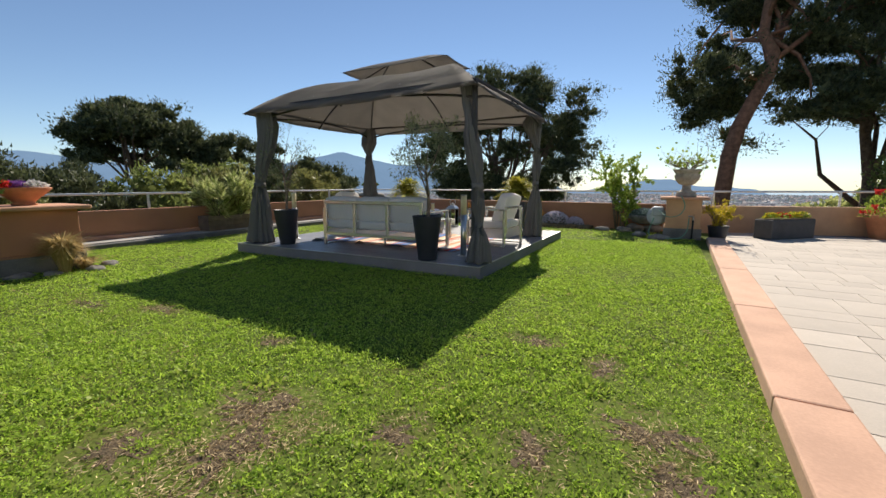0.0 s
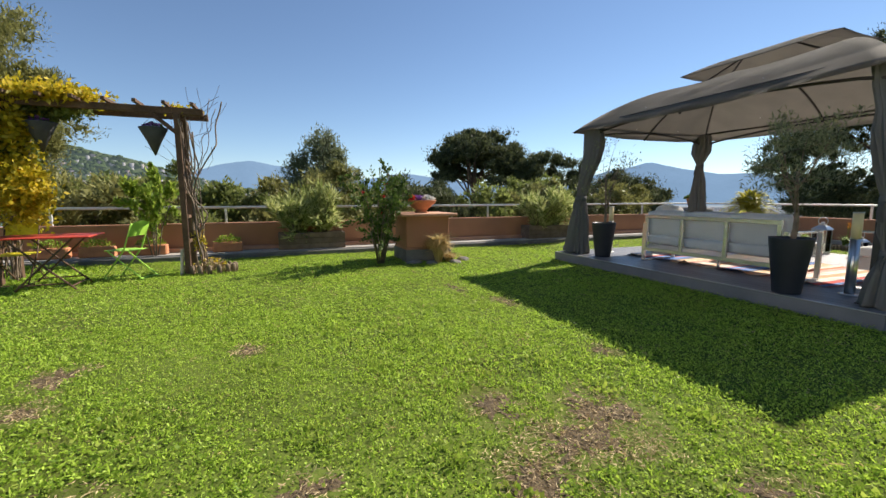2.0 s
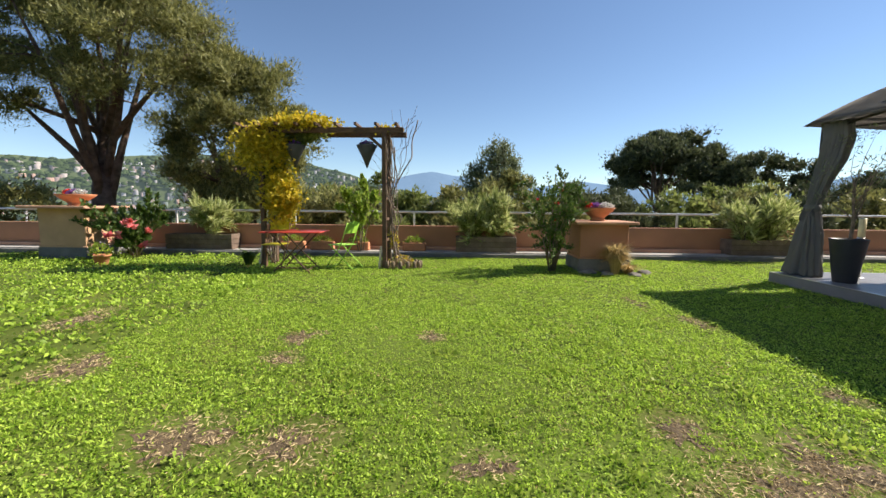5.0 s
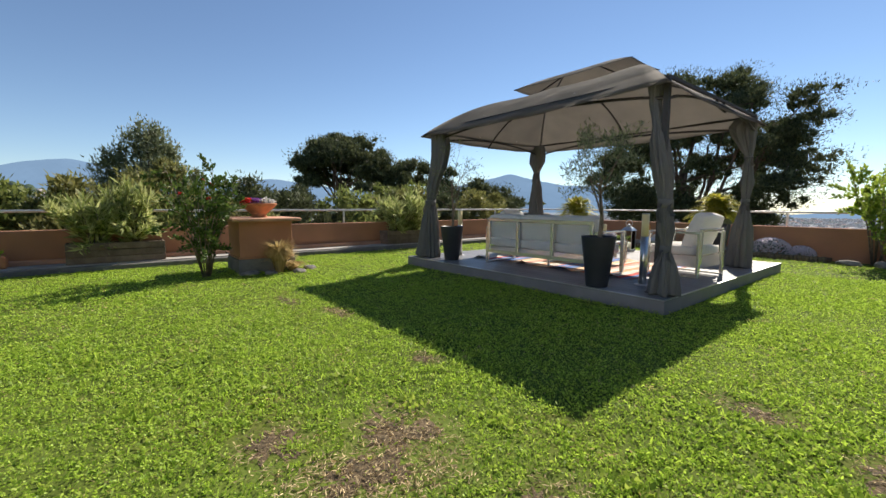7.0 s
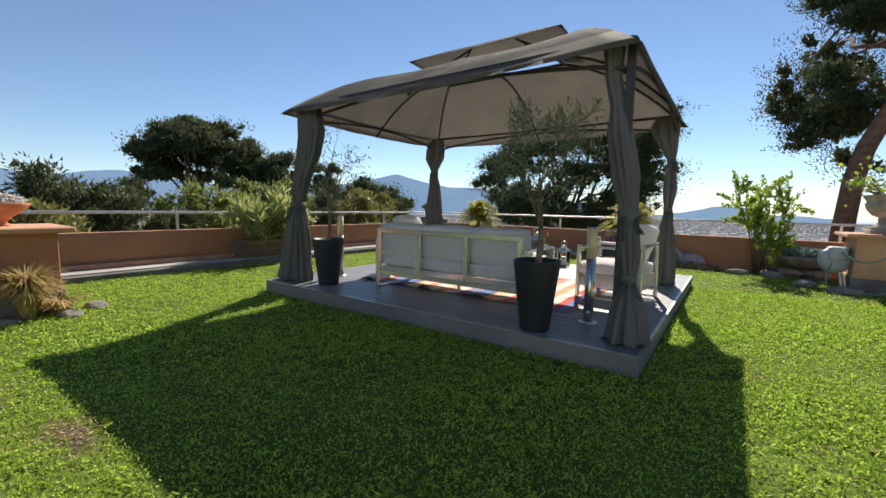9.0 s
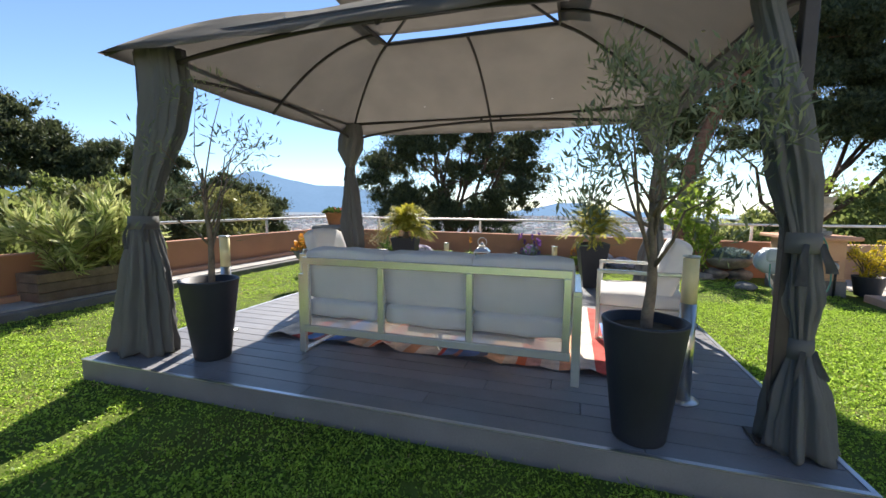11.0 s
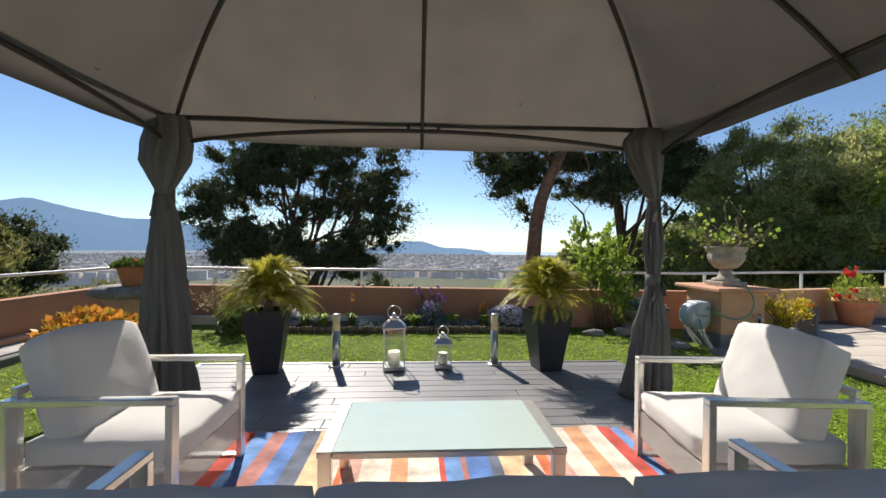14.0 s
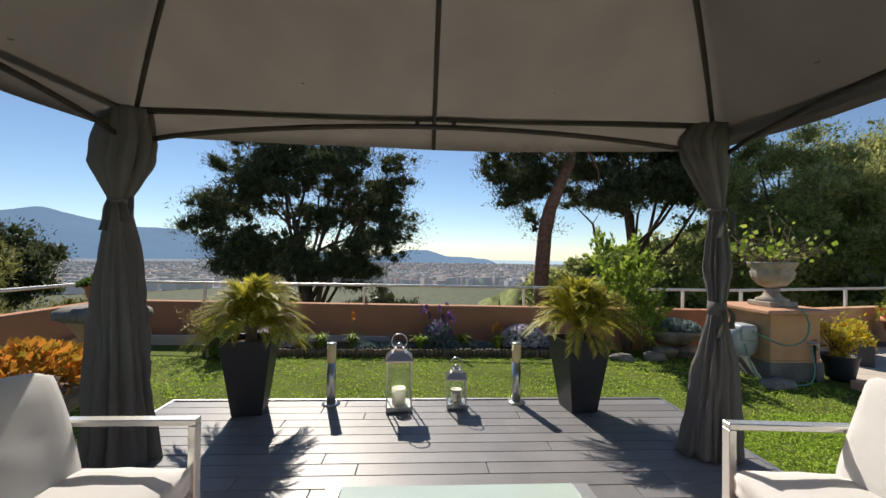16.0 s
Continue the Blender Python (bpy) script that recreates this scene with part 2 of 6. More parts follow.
# ---- builders ----
def thing(name, at, label, category, group="", kind="", rz=0.0):
    e = new(name)
    e.empty_display_size = 0.1
    e.matrix_world = pose(*at, 0, 0, rz)
    return tagged(e, label, category, group, kind)


def as_mesh(name, bm, material, smooth=False):
    me = bpy.data.meshes.new(name)
    bmesh.ops.recalc_face_normals(bm, faces=bm.faces)
    bm.to_mesh(me)
    bm.free()
    for m in material if isinstance(material, (list, tuple)) else [material]:
        me.materials.append(m)
    if smooth:
        me.polygons.foreach_set("use_smooth", [True] * len(me.polygons))
    return me


def part(name, bm, material, parent=None, label="", smooth=False, kind="", category=""):
    """One mesh object, in its parent's own frame."""
    ob = new(name, as_mesh(name, bm, material, smooth))
    if parent is not None:
        ob.parent = parent
    return tagged(ob, label, category, "", kind)


def box(x0, x1, y0, y1, z0, z1, bevel=0.0, seg=1, bm=None):
    own = bm is None
    bm = bm or bmesh.new()
    vs = bmesh.ops.create_cube(bm, size=1)["verts"]
    for v in vs:
        v.co = Vector(((x0 + x1) / 2 + v.co.x * (x1 - x0), (y0 + y1) / 2 + v.co.y * (y1 - y0), (z0 + z1) / 2 + v.co.z * (z1 - z0)))
    if bevel:
        es = {e for v in vs for e in v.link_edges}
        bmesh.ops.bevel(bm, geom=list(es), offset=bevel, segments=seg, affect="EDGES", profile=0.5)
    return bm


def bar(p, q, w=0.04, h=None, bm=None, bevel=0.0):
    """A square bar from p to q."""
    bm = bm or bmesh.new()
    p, q = Vector(p), Vector(q)
    d = q - p
    m = Matrix.Translation((p + q) / 2) @ d.to_track_quat("X", "Z").to_matrix().to_4x4() @ Matrix.Diagonal((d.length, w, h or w, 1))
    vs = bmesh.ops.create_cube(bm, size=1, matrix=m)["verts"]
    if bevel:
        bmesh.ops.bevel(bm, geom=list({e for v in vs for e in v.link_edges}), offset=bevel, segments=1, affect="EDGES")
    return bm


def tube(points, radii, n=8, bm=None, cap=True):
    """A round tube along points."""
    bm = bm or bmesh.new()
    points = [Vector(p) for p in points]
    if not isinstance(radii, (list, tuple)):
        radii = [radii] * len(points)
    rings, side = [], None
    for i, p in enumerate(points):
        d = (points[min(i + 1, len(points) - 1)] - points[max(i - 1, 0)]).normalized()
        if side is None:
            side = d.orthogonal().normalized()
        side = (side - d * side.dot(d)).normalized()
        other = d.cross(side)
        rings.append([bm.verts.new(p + (side * math.cos(a) + other * math.sin(a)) * radii[i]) for a in (2 * math.pi * k / n for k in range(n))])
    for a, b in zip(rings, rings[1:]):
        for k in range(n):
            bm.faces.new((a[k], a[(k + 1) % n], b[(k + 1) % n], b[k]))
    if cap:
        bm.faces.new(rings[0][::-1])
        bm.faces.new(rings[-1])
    return bm


def lathe(profile, n=28, bm=None, at=(0, 0, 0), squash=1.0):
    """A turned body: profile rows of radius, height."""
    bm = bm or bmesh.new()
    rings = []
    for r, z in profile:
        rings.append([bm.verts.new((at[0] + r * math.cos(a), at[1] + r * squash * math.sin(a), at[2] + z)) for a in (2 * math.pi * k / n for k in range(n))])
    for a, b in zip(rings, rings[1:]):
        for k in range(n):
            bm.faces.new((a[k], a[(k + 1) % n], b[(k + 1) % n], b[k]))
    bm.faces.new(rings[0][::-1])
    bm.faces.new(rings[-1])
    return bm


def soft_box(sx, sy, sz, puff=0.03, n=6, crease=0.0, seed=0):
    """A cushion: a subdivided box with round edges, puffed faces and slight wrinkles; centred, base at 0."""
    bm = bmesh.new()
    bmesh.ops.create_cube(bm, size=1)
    bmesh.ops.subdivide_edges(bm, edges=bm.edges[:], cuts=n, use_grid_fill=True)
    for v in bm.verts:
        c = v.co * 2
        ex = [abs(c.x), abs(c.y), abs(c.z)]
        r = 0.028
        half = Vector((sx / 2, sy / 2, sz / 2))
        p = Vector((c.x * half.x, c.y * half.y, c.z * half.z))
        inner = Vector([max(-h + r, min(h - r, q)) for h, q in zip(half, p)])
        d = p - inner
        if d.length > 1e-6:
            p = inner + d.normalized() * min(r, d.length)
        fx, fy, fz = (1 - c.x**2), (1 - c.y**2), (1 - c.z**2)
        p.z += puff * math.copysign(1, c.z) * (fx * fy) ** 0.6 * (ex[2] > 0.9)
        p.y += puff * 0.5 * math.copysign(1, c.y) * fx * fz * (ex[1] > 0.9)
        p.x += puff * 0.5 * math.copysign(1, c.x) * fy * fz * (ex[0] > 0.9)
        p += Vector((0, 0, 0.012 * math.copysign(1, c.z) * noise.noise(Vector((c.x * 3 + seed, c.y * 2 + c.x * 2, seed))) * (ex[2] > 0.5)))
        p += Vector((0, 0.010 * math.copysign(1, c.y) * noise.noise(Vector((c.x * 2 + seed, 4, c.z * 3 + c.x))) * (ex[1] > 0.9), 0))
        p += Vector((noise.noise(p * 5 + Vector((seed, 0, 0))), noise.noise(p * 5 + Vector((0, seed, 3))), noise.noise(p * 6 + Vector((5, 0, seed))))) * 0.008
        v.co = p + Vector((0, 0, sz / 2))
    return bm


def mesh_arrays(name, verts, faces, material, parent=None, kind="stuff", label="", category=""):
    me = bpy.data.meshes.new(name)
    v, f = np.asarray(verts, float), np.asarray(faces, int)
    k = f.shape[1]
    me.vertices.add(len(v))
    me.vertices.foreach_set("co", v.ravel())
    me.loops.add(f.size)
    me.loops.foreach_set("vertex_index", f.ravel())
    me.polygons.add(len(f))
    me.polygons.foreach_set("loop_start", np.arange(0, f.size, k))
    me.polygons.foreach_set("loop_total", np.full(len(f), k))
    me.update(calc_edges=True)
    me.materials.append(material)
    ob = new(name, me)
    if parent is not None:
        ob.parent = parent
    return tagged(ob, label, category, "", kind)


def unit(n):
    d = rng.normal(size=(n, 3))
    return d / np.linalg.norm(d, axis=1, keepdims=True)


def leaves(at, size, aspect=0.4, dirs=None, spread=1.0):
    """Pointed leaves (rhombs, folded by random turns) at the places given: verts and quads."""
    n = len(at)
    d = unit(n) if dirs is None else dirs + unit(n) * spread
    d /= np.linalg.norm(d, axis=1, keepdims=True)
    s = np.cross(d, unit(n))
    s /= np.linalg.norm(s, axis=1, keepdims=True) + 1e-9
    ln = (size * rng.uniform(0.6, 1.3, n))[:, None]
    w = ln * aspect / 2
    v = np.stack([at, at + d * ln * 0.45 + s * w, at + d * ln, at + d * ln * 0.45 - s * w], 1).reshape(-1, 3)
    return v, np.arange(4 * n).reshape(-1, 4)


def blob_points(n, centre, radii, shell=0.55, lumps=10, lump=0.35):
    """Points in an uneven crown: clumps spread in an ellipsoid, gaps between."""
    c = unit(lumps) * rng.uniform(shell, 1.0, (lumps, 1)) * (1 - lump)
    pick = rng.integers(0, lumps, n)
    p = c[pick] + unit(n) * (rng.uniform(0, 1, (n, 1)) ** 0.45) * lump * rng.uniform(0.7, 1.25, lumps)[pick][:, None]
    return np.asarray(centre) + p * np.asarray(radii)


# ---- ground, walls, distance ----
WX, NY, EX = -3.15, 8.1, 7.46          # wall faces to the west and towards the sea; near edge of the kerb
DW, DD, DZ = 4.8, 4.68, 0.16           # the deck
WALL_TOP = 0.70

ground = part("ground", box(WX - 0.2, EX + 0.5, -16.5, NY + 0.1, -0.4, 0.0), M["lawn"], kind="structure")
tagged(ground, "short green clover and grass lawn with worn patches", "lawn")


def sea_y(x):
    return 8.2 - 0.09 * max(0, x)


def far_ground():
    bm = bmesh.new()
    rings, n = [], 120
    for r, z in ((19, -3.2), (30, -7), (60, -11), (130, -16), (300, -22), (700, -29), (1500, -38), (3000, -60), (4900, -64)):
        ring = []
        for k in range(n):
            a = 2 * math.pi * k / n
            zz = z + noise.noise(Vector((math.cos(a) * 3, math.sin(a) * 3, r * 0.01))) * r * 0.012 * (r < 2000)
            ring.append(bm.verts.new((2 + r * math.sin(a), r * math.cos(a), zz)))
        rings.append(ring)
    for i, (a, b) in enumerate(zip(rings, rings[1:])):
        for k in range(n):
            bm.faces.new((a[k], a[(k + 1) % n], b[(k + 1) % n], b[k])).material_index = 0 if i > 3 else 1
    bm.faces.new(rings[0]).material_index = 1
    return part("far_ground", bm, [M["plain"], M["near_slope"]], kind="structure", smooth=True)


far_ground()


def sector(name, r0, r1, z, a0, a1, material):
    bm = bmesh.new()
    rows = [[bm.verts.new((2 + r * math.sin(radians(a)), r * math.cos(radians(a)), z)) for a in range(a0, a1 + 1, 2)] for r in (r0, r1)]
    for k in range(len(rows[0]) - 1):
        bm.faces.new((rows[0][k], rows[0][k + 1], rows[1][k + 1], rows[1][k]))
    return part(name, bm, material, kind="structure")


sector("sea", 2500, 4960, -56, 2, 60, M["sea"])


def ridge(name, r, profile, material, foot=-35, depth=0.12):
    """A range of hills as seen all round: rows of bearing (degrees from ahead, right positive) and height of the crest in degrees."""
    bm = bmesh.new()
    top, mid, low = [], [], []
    az = [p[0] for p in profile]
    for a in np.arange(az[0], az[-1] + 0.01, 0.7):
        e = np.interp(a, az, [p[1] for p in profile])
        e += noise.noise(Vector((a * 0.3, r * 0.01, 0))) * 0.22 + noise.noise(Vector((a * 1.2, r * 0.01, 4))) * 0.10
        z = 1.3 + r * math.tan(radians(e))
        for col, rr, zz in ((top, r * (1 + depth), z), (mid, r * (1 + depth * 0.4), z * 0.55 + foot * 0.45 + noise.noise(Vector((a * 0.5, 1, 1))) * 12), (low, r, foot)):
            col.append(bm.verts.new((2 + rr * math.sin(radians(a)), rr * math.cos(radians(a)), zz)))
    for rows in ((low, mid), (mid, top)):
        for k in range(len(rows[0]) - 1):
            bm.faces.new((rows[0][k], rows[0][k + 1], rows[1][k + 1], rows[1][k]))
    return part(name, bm, material, kind="structure", smooth=True)


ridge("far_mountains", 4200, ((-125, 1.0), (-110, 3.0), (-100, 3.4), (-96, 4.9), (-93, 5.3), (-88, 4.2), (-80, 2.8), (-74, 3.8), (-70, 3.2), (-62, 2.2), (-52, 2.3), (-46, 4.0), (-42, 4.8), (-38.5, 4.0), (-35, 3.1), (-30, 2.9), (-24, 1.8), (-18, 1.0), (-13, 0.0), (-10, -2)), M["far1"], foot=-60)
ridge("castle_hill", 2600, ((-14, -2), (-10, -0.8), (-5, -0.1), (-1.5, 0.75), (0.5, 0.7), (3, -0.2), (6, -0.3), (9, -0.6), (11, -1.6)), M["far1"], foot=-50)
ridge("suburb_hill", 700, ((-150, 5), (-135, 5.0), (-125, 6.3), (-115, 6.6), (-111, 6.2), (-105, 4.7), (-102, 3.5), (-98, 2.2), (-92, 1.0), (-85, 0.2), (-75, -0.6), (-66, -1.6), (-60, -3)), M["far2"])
ridge("wooded_slope", 120, ((8, -7.2), (14, -4), (19, -1.5), (24, 0.5), (32, 3), (40, 7), (50, 11), (60, 13), (75, 16), (100, 14), (125, 10)), mat("wooded_slope", (0.20, 0.23, 0.07), 0.95, vary=0.6, size=0.2, fine=1.2, bump=0), foot=-14)


def wall_run(name, p, q, z0, z1, thick, material, cap=None):
    """A wall whose inner face runs from p to q, with the outside on its left."""
    p, q = Vector((*p, 0)), Vector((*q, 0))
    d = (q - p).normalized()
    out = Vector((-d.y, d.x, 0))
    bm = bmesh.new()
    for z0_, z1_ in ((z0, z1),):
        pts = [p, q, q + out * thick, p + out * thick]
        lo = [bm.verts.new(v + Vector((0, 0, z0_))) for v in pts]
        hi = [bm.verts.new(v + Vector((0, 0, z1_))) for v in pts]
        bm.faces.new(lo[::-1])
        bm.faces.new(hi)
        for k in range(4):
            bm.faces.new((lo[k], lo[(k + 1) % 4], hi[(k + 1) % 4], hi[k]))
    bmesh.ops.bevel(bm, geom=[e for e in bm.edges if min(v.co.z for v in e.verts) > z1 - 0.01], offset=0.015, segments=1, affect="EDGES")
    return part(name, bm, material, kind="structure")


wall_run("wall_west", (WX, -20), (WX, sea_y(0)), -3.5, WALL_TOP, 0.22, M["render"])
wall_run("wall_north", (WX - 0.22, sea_y(0) + 0.003), (7.6, sea_y(7.6) - 0.25), -3.5, WALL_TOP, 0.22, M["render"])
wall_run("terrace_wall", (7.603, sea_y(7.6) - 0.25), (17, 9.3), -3.5, 0.68, 0.22, M["peach"])
part("wall_foot", box(WX + 0.003, WX + 0.12, -20, NY - 0.2, 0.12, 0.2, 0.01), M["cap"], kind="structure")


def ledge():
    bm = box(WX + 0.002, -2.62, -20, NY - 0.1, -0.2, 0.12)
    return part("gutter_ledge", bm, M["concrete"], kind="structure")


ledge()
gutter = part("kerb_west", box(-2.619, -2.50, -20, 7.0, -0.2, 0.10, 0.012), M["grey_base"], kind="structure")


def railing():
    """The white rail on the walls: a top tube and its posts."""
    e = thing("railing", (0, 0, 0), "white painted metal railing on the low terracotta wall", "railing")
    z = 1.03
    pts = [(WX - 0.11, -20, z), (WX - 0.11, 8.3, z), (7.6, sea_y(7.6) - 0.13, z), (17, 9.45, z)]
    part("top_rail", tube(pts, 0.025, 8), M["rail"], e, smooth=True)
    spots = [(WX - 0.11, y) for y in (-18, -15.1, -12.1, -9.1, -6.15, -3.1, 0.2, 3.0, 5.8)] + [(x, sea_y(x) + 0.1) for x in (-1.6, 1.3, 4.2, 7.0)] + [(x, sea_y(7.6) - 0.13 + (x - 7.6) * 0.2155) for x in (7.9, 10.4, 13.0)]
    for x, y in spots:
        part("post", box(x - 0.02, x + 0.02, y - 0.02, y + 0.02, WALL_TOP - 0.01, z), M["rail"], e)


railing()

# ---- kerb and paved terrace ----
TZ = 0.03
KERB_TURN = -2.07
terrace_bed = part("terrace_bed", box(EX + 0.28, 17, -16, 8.8, -0.3, TZ - 0.012), M["grey_base"], kind="structure")
terrace_bed.matrix_world = pose(0, 0, 0, 0, 0, KERB_TURN)


# ---- deck ----
deck = thing("deck", (0, 0, 0), "grey composite board deck with metal edge trim on the lawn", "deck")
part("frame", box(0.02, DW - 0.02, 0.02, DD - 0.02, -0.05, DZ - 0.026), M["black"], deck)
for name, b in (("fascia", (0, DW, 0, 0.02)), ("fascia", (0, DW, DD - 0.02, DD)), ("fascia", (0, 0.02, 0.022, DD - 0.022)), ("fascia", (DW - 0.02, DW, 0.022, DD - 0.022))):
    part(name, box(*b, -0.02, DZ - 0.004), M["fascia"], deck)
for b in ((-0.004, DW + 0.004, -0.004, 0.022), (-0.004, DW + 0.004, DD - 0.022, DD + 0.004), (-0.004, 0.022, 0.023, DD - 0.023), (DW - 0.022, DW + 0.004, 0.023, DD - 0.023)):
    part("edge_trim", box(*b, DZ - 0.003, DZ + 0.003), M["decktrim"], deck)


def fold_cloth(rows, n=150, folds=11, deep=0.22, seed=0):
    """A gathered curtain: rows of centre x, y, height, radius x, radius y, and how deep its folds are."""
    bm = bmesh.new()
    zs = [r[2] for r in rows]
    rings = []
    steps = 64
    for i in range(steps + 1):
        z = zs[0] + (zs[-1] - zs[0]) * i / steps
        cx, cy, rx, ry, dp = (float(np.interp(z, zs, [r[k] for r in rows])) for k in (0, 1, 3, 4, 5))
        ring = []
        for k in range(n):
            a = 2 * math.pi * k / n
            w = noise.noise(Vector((math.cos(a) * 2 + seed, math.sin(a) * 2, z * 0.8)))
            q = math.sin(folds * a + 3.2 * w + seed + z * 1.6)
            fold = 1 - 2 * abs(q) ** 0.55 if q < 0 else 0.55 * abs(q) ** 0.8 + 0.45 * math.sin(2 * folds * a + seed)
            crease = noise.noise(Vector((math.cos(a) * 6 + seed, math.sin(a) * 6, z * 9 + math.sin(a * 2) * 1.5)))
            f = 1 + deep * dp * 0.75 * fold + 0.07 * crease + 0.3 * w + 0.10 * dp * noise.noise(Vector((math.cos(a) * 5 + seed, math.sin(a) * 5, z * 3))) + 0.08 * dp * math.sin((folds * 2 - 3) * a + seed)
            ring.append(bm.verts.new((cx + rx * f * math.cos(a), cy + ry * f * math.sin(a), z + 0.012 * math.sin(a * 5 + seed) * (i == 0))))
        rings.append(ring)
    for a, b in zip(rings, rings[1:]):
        for k in range(n):
            bm.faces.new((a[k], a[(k + 1) % n], b[(k + 1) % n], b[k]))
    bm.faces.new(rings[0][::-1])
    bm.faces.new(rings[-1])
    return bm


# Unseen pale wall behind the camera, added to bounce sunlight onto the sofa back.
bounce_wall = part("unseen_bounce_wall", box(5.4, 15.0, -9.9, -9.6, -0.05, 4.2), M["unseen_bounce_wall"], kind="structure")


# ---- gazebo ----
CX0, CX1, CY0, CY1, EAVE = 0.22, 4.66, 0.13, 3.71, 2.43
PX0, PX1, PY0, PY1, BEAM = 0.34, 4.56, 0.36, 3.52, 2.555
VX0, VX1, VY0, VY1, VENT = 1.54, 3.36, 1.66, 2.20, 3.12


def canopy_z(s):
    return EAVE + (VENT - EAVE) * (1 - (1 - s) ** 1.9)


def canopy_sheet():
    """The lower tier: four panels from eave to vent, rounded upwards, eaves sagging a little between posts."""
    bm = bmesh.new()
    n, m = 14, 24
    eave = [(CX0, CY0), (CX1, CY0), (CX1, CY1), (CX0, CY1)]
    vent = [(VX0, VY0), (VX1, VY0), (VX1, VY1), (VX0, VY1)]
    grid = {}
    for side in range(4):
        e0, e1, v0, v1 = eave[side], eave[(side + 1) % 4], vent[side], vent[(side + 1) % 4]
        for i in range(n + 1):
            s = i / n
            for j in range(m):
                u = j / m
                x = (e0[0] * (1 - u) + e1[0] * u) * (1 - s) + (v0[0] * (1 - u) + v1[0] * u) * s
                y = (e0[1] * (1 - u) + e1[1] * u) * (1 - s) + (v0[1] * (1 - u) + v1[1] * u) * s
                z = canopy_z(s) - 0.05 * math.sin(math.pi * u) * (1 - s) - 0.03 * abs(math.sin(2 * math.pi * u)) * math.sin(math.pi * s)
                z += 0.008 * math.sin(22 * s + 3 * noise.noise(Vector((x, y, 0)) * 1.5)) * math.sin(math.pi * u) ** 0.5 if 0 < u < 1 else 0
                grid[side, i, j] = bm.verts.new((x, y, z))
    for side in range(4):
        for i in range(n):
            for j in range(m):
                nx = (side, i, j + 1) if j + 1 < m else ((side + 1) % 4, i, 0)
                nu = (side, i + 1, j + 1) if j + 1 < m else ((side + 1) % 4, i + 1, 0)
                bm.faces.new((grid[side, i, j], grid[nx], grid[nu], grid[side, i + 1, j]))
    bmesh.ops.solidify(bm, geom=bm.faces[:], thickness=0.004)
    return bm


def vent_cap():
    bm = bmesh.new()
    x0, x1, y0, y1, z = 1.33, 3.56, 1.47, 2.39, VENT + 0.16
    n = 8
    rings = []
    for i in range(n + 1):
        s = i / n
        rx, ry, zz = (x1 - x0) / 2 * (1 - s) + 0.34 * s, (y1 - y0) / 2 * (1 - s) + 0.02 * s, z + 0.19 * (1 - (1 - s) ** 1.3)
        cx, cy = (x0 + x1) / 2, (y0 + y1) / 2
        ring = []
        corners = [(-1, -1), (1, -1), (1, 1), (-1, 1)]
        for k in range(4):
            a, b = corners[k], corners[(k + 1) % 4]
            for j in range(6):
                u = j / 6
                ring.append(bm.verts.new((cx + rx * (a[0] * (1 - u) + b[0] * u), cy + ry * (a[1] * (1 - u) + b[1] * u), zz - 0.02 * math.sin(math.pi * u) * (1 - s))))
        rings.append(ring)
    for a, b in zip(rings, rings[1:]):
        for k in range(24):
            bm.faces.new((a[k], a[(k + 1) % 24], b[(k + 1) % 24], b[k]))
    bm.faces.new(rings[-1])
    bmesh.ops.solidify(bm, geom=bm.faces[:], thickness=0.004)
    return bm


gazebo = thing("gazebo", (0, 0, 0), "grey-brown cloth gazebo with two-tier roof on the deck", "gazebo")
part("lower_canopy", canopy_sheet(), M["canopy"], gazebo, "grey-brown cloth lower roof", smooth=True)
part("upper_canopy", vent_cap(), M["canopy"], gazebo, "small grey-brown cloth vent roof", smooth=True)
for x, y in ((PX0, PY0), (PX1 - 0.01, PY0), (PX0, PY1), (PX1 - 0.05, PY1)):
    part("post", box(x - 0.03, x + 0.03, y - 0.03, y + 0.03, DZ, BEAM, 0.004), M["frame"], gazebo)
    part("post_foot", box(x - 0.09, x + 0.09, y - 0.09, y + 0.09, DZ, DZ + 0.012, 0.003), M["frame"], gazebo)


def beam(p, q):
    p, q = Vector(p), Vector(q)
    mid, d = (p + q) / 2, (q - p).normalized()
    part("top_bar", bar(p, q, 0.034), M["frame"], gazebo)
    low = [p + (q - p) * t + Vector((0, 0, -0.17 * (1 - math.sin(math.pi * t) ** 0.7) - 0.06)) for t in np.linspace(0, 1, 15)]
    part("arched_bar", tube(low, 0.018, 6), M["frame"], gazebo, smooth=True)
    for s in (-0.13, 0.13):
        part("spacer", bar(mid + d * s + Vector((0, 0, -0.06)), mid + d * s, 0.03), M["frame"], gazebo)


beam((PX0, PY0, BEAM), (PX1, PY0, BEAM))
beam((PX0, PY1, BEAM), (PX1, PY1, BEAM))
beam((PX0, PY0, BEAM), (PX0, PY1, BEAM))
beam((PX1, PY0, BEAM), (PX1, PY1, BEAM))


def rafter(e, v):
    pts = [(e[0] * (1 - s) + v[0] * s, e[1] * (1 - s) + v[1] * s, canopy_z(s) - 0.03 - (0.05 * (1 - s) if min(abs(e[0] - CX0), abs(e[0] - CX1)) + min(abs(e[1] - CY0), abs(e[1] - CY1)) > 0.1 else 0)) for s in np.linspace(0.02, 1, 10)]
    part("rafter", tube(pts, 0.016, 6), M["frame"], gazebo, smooth=True)


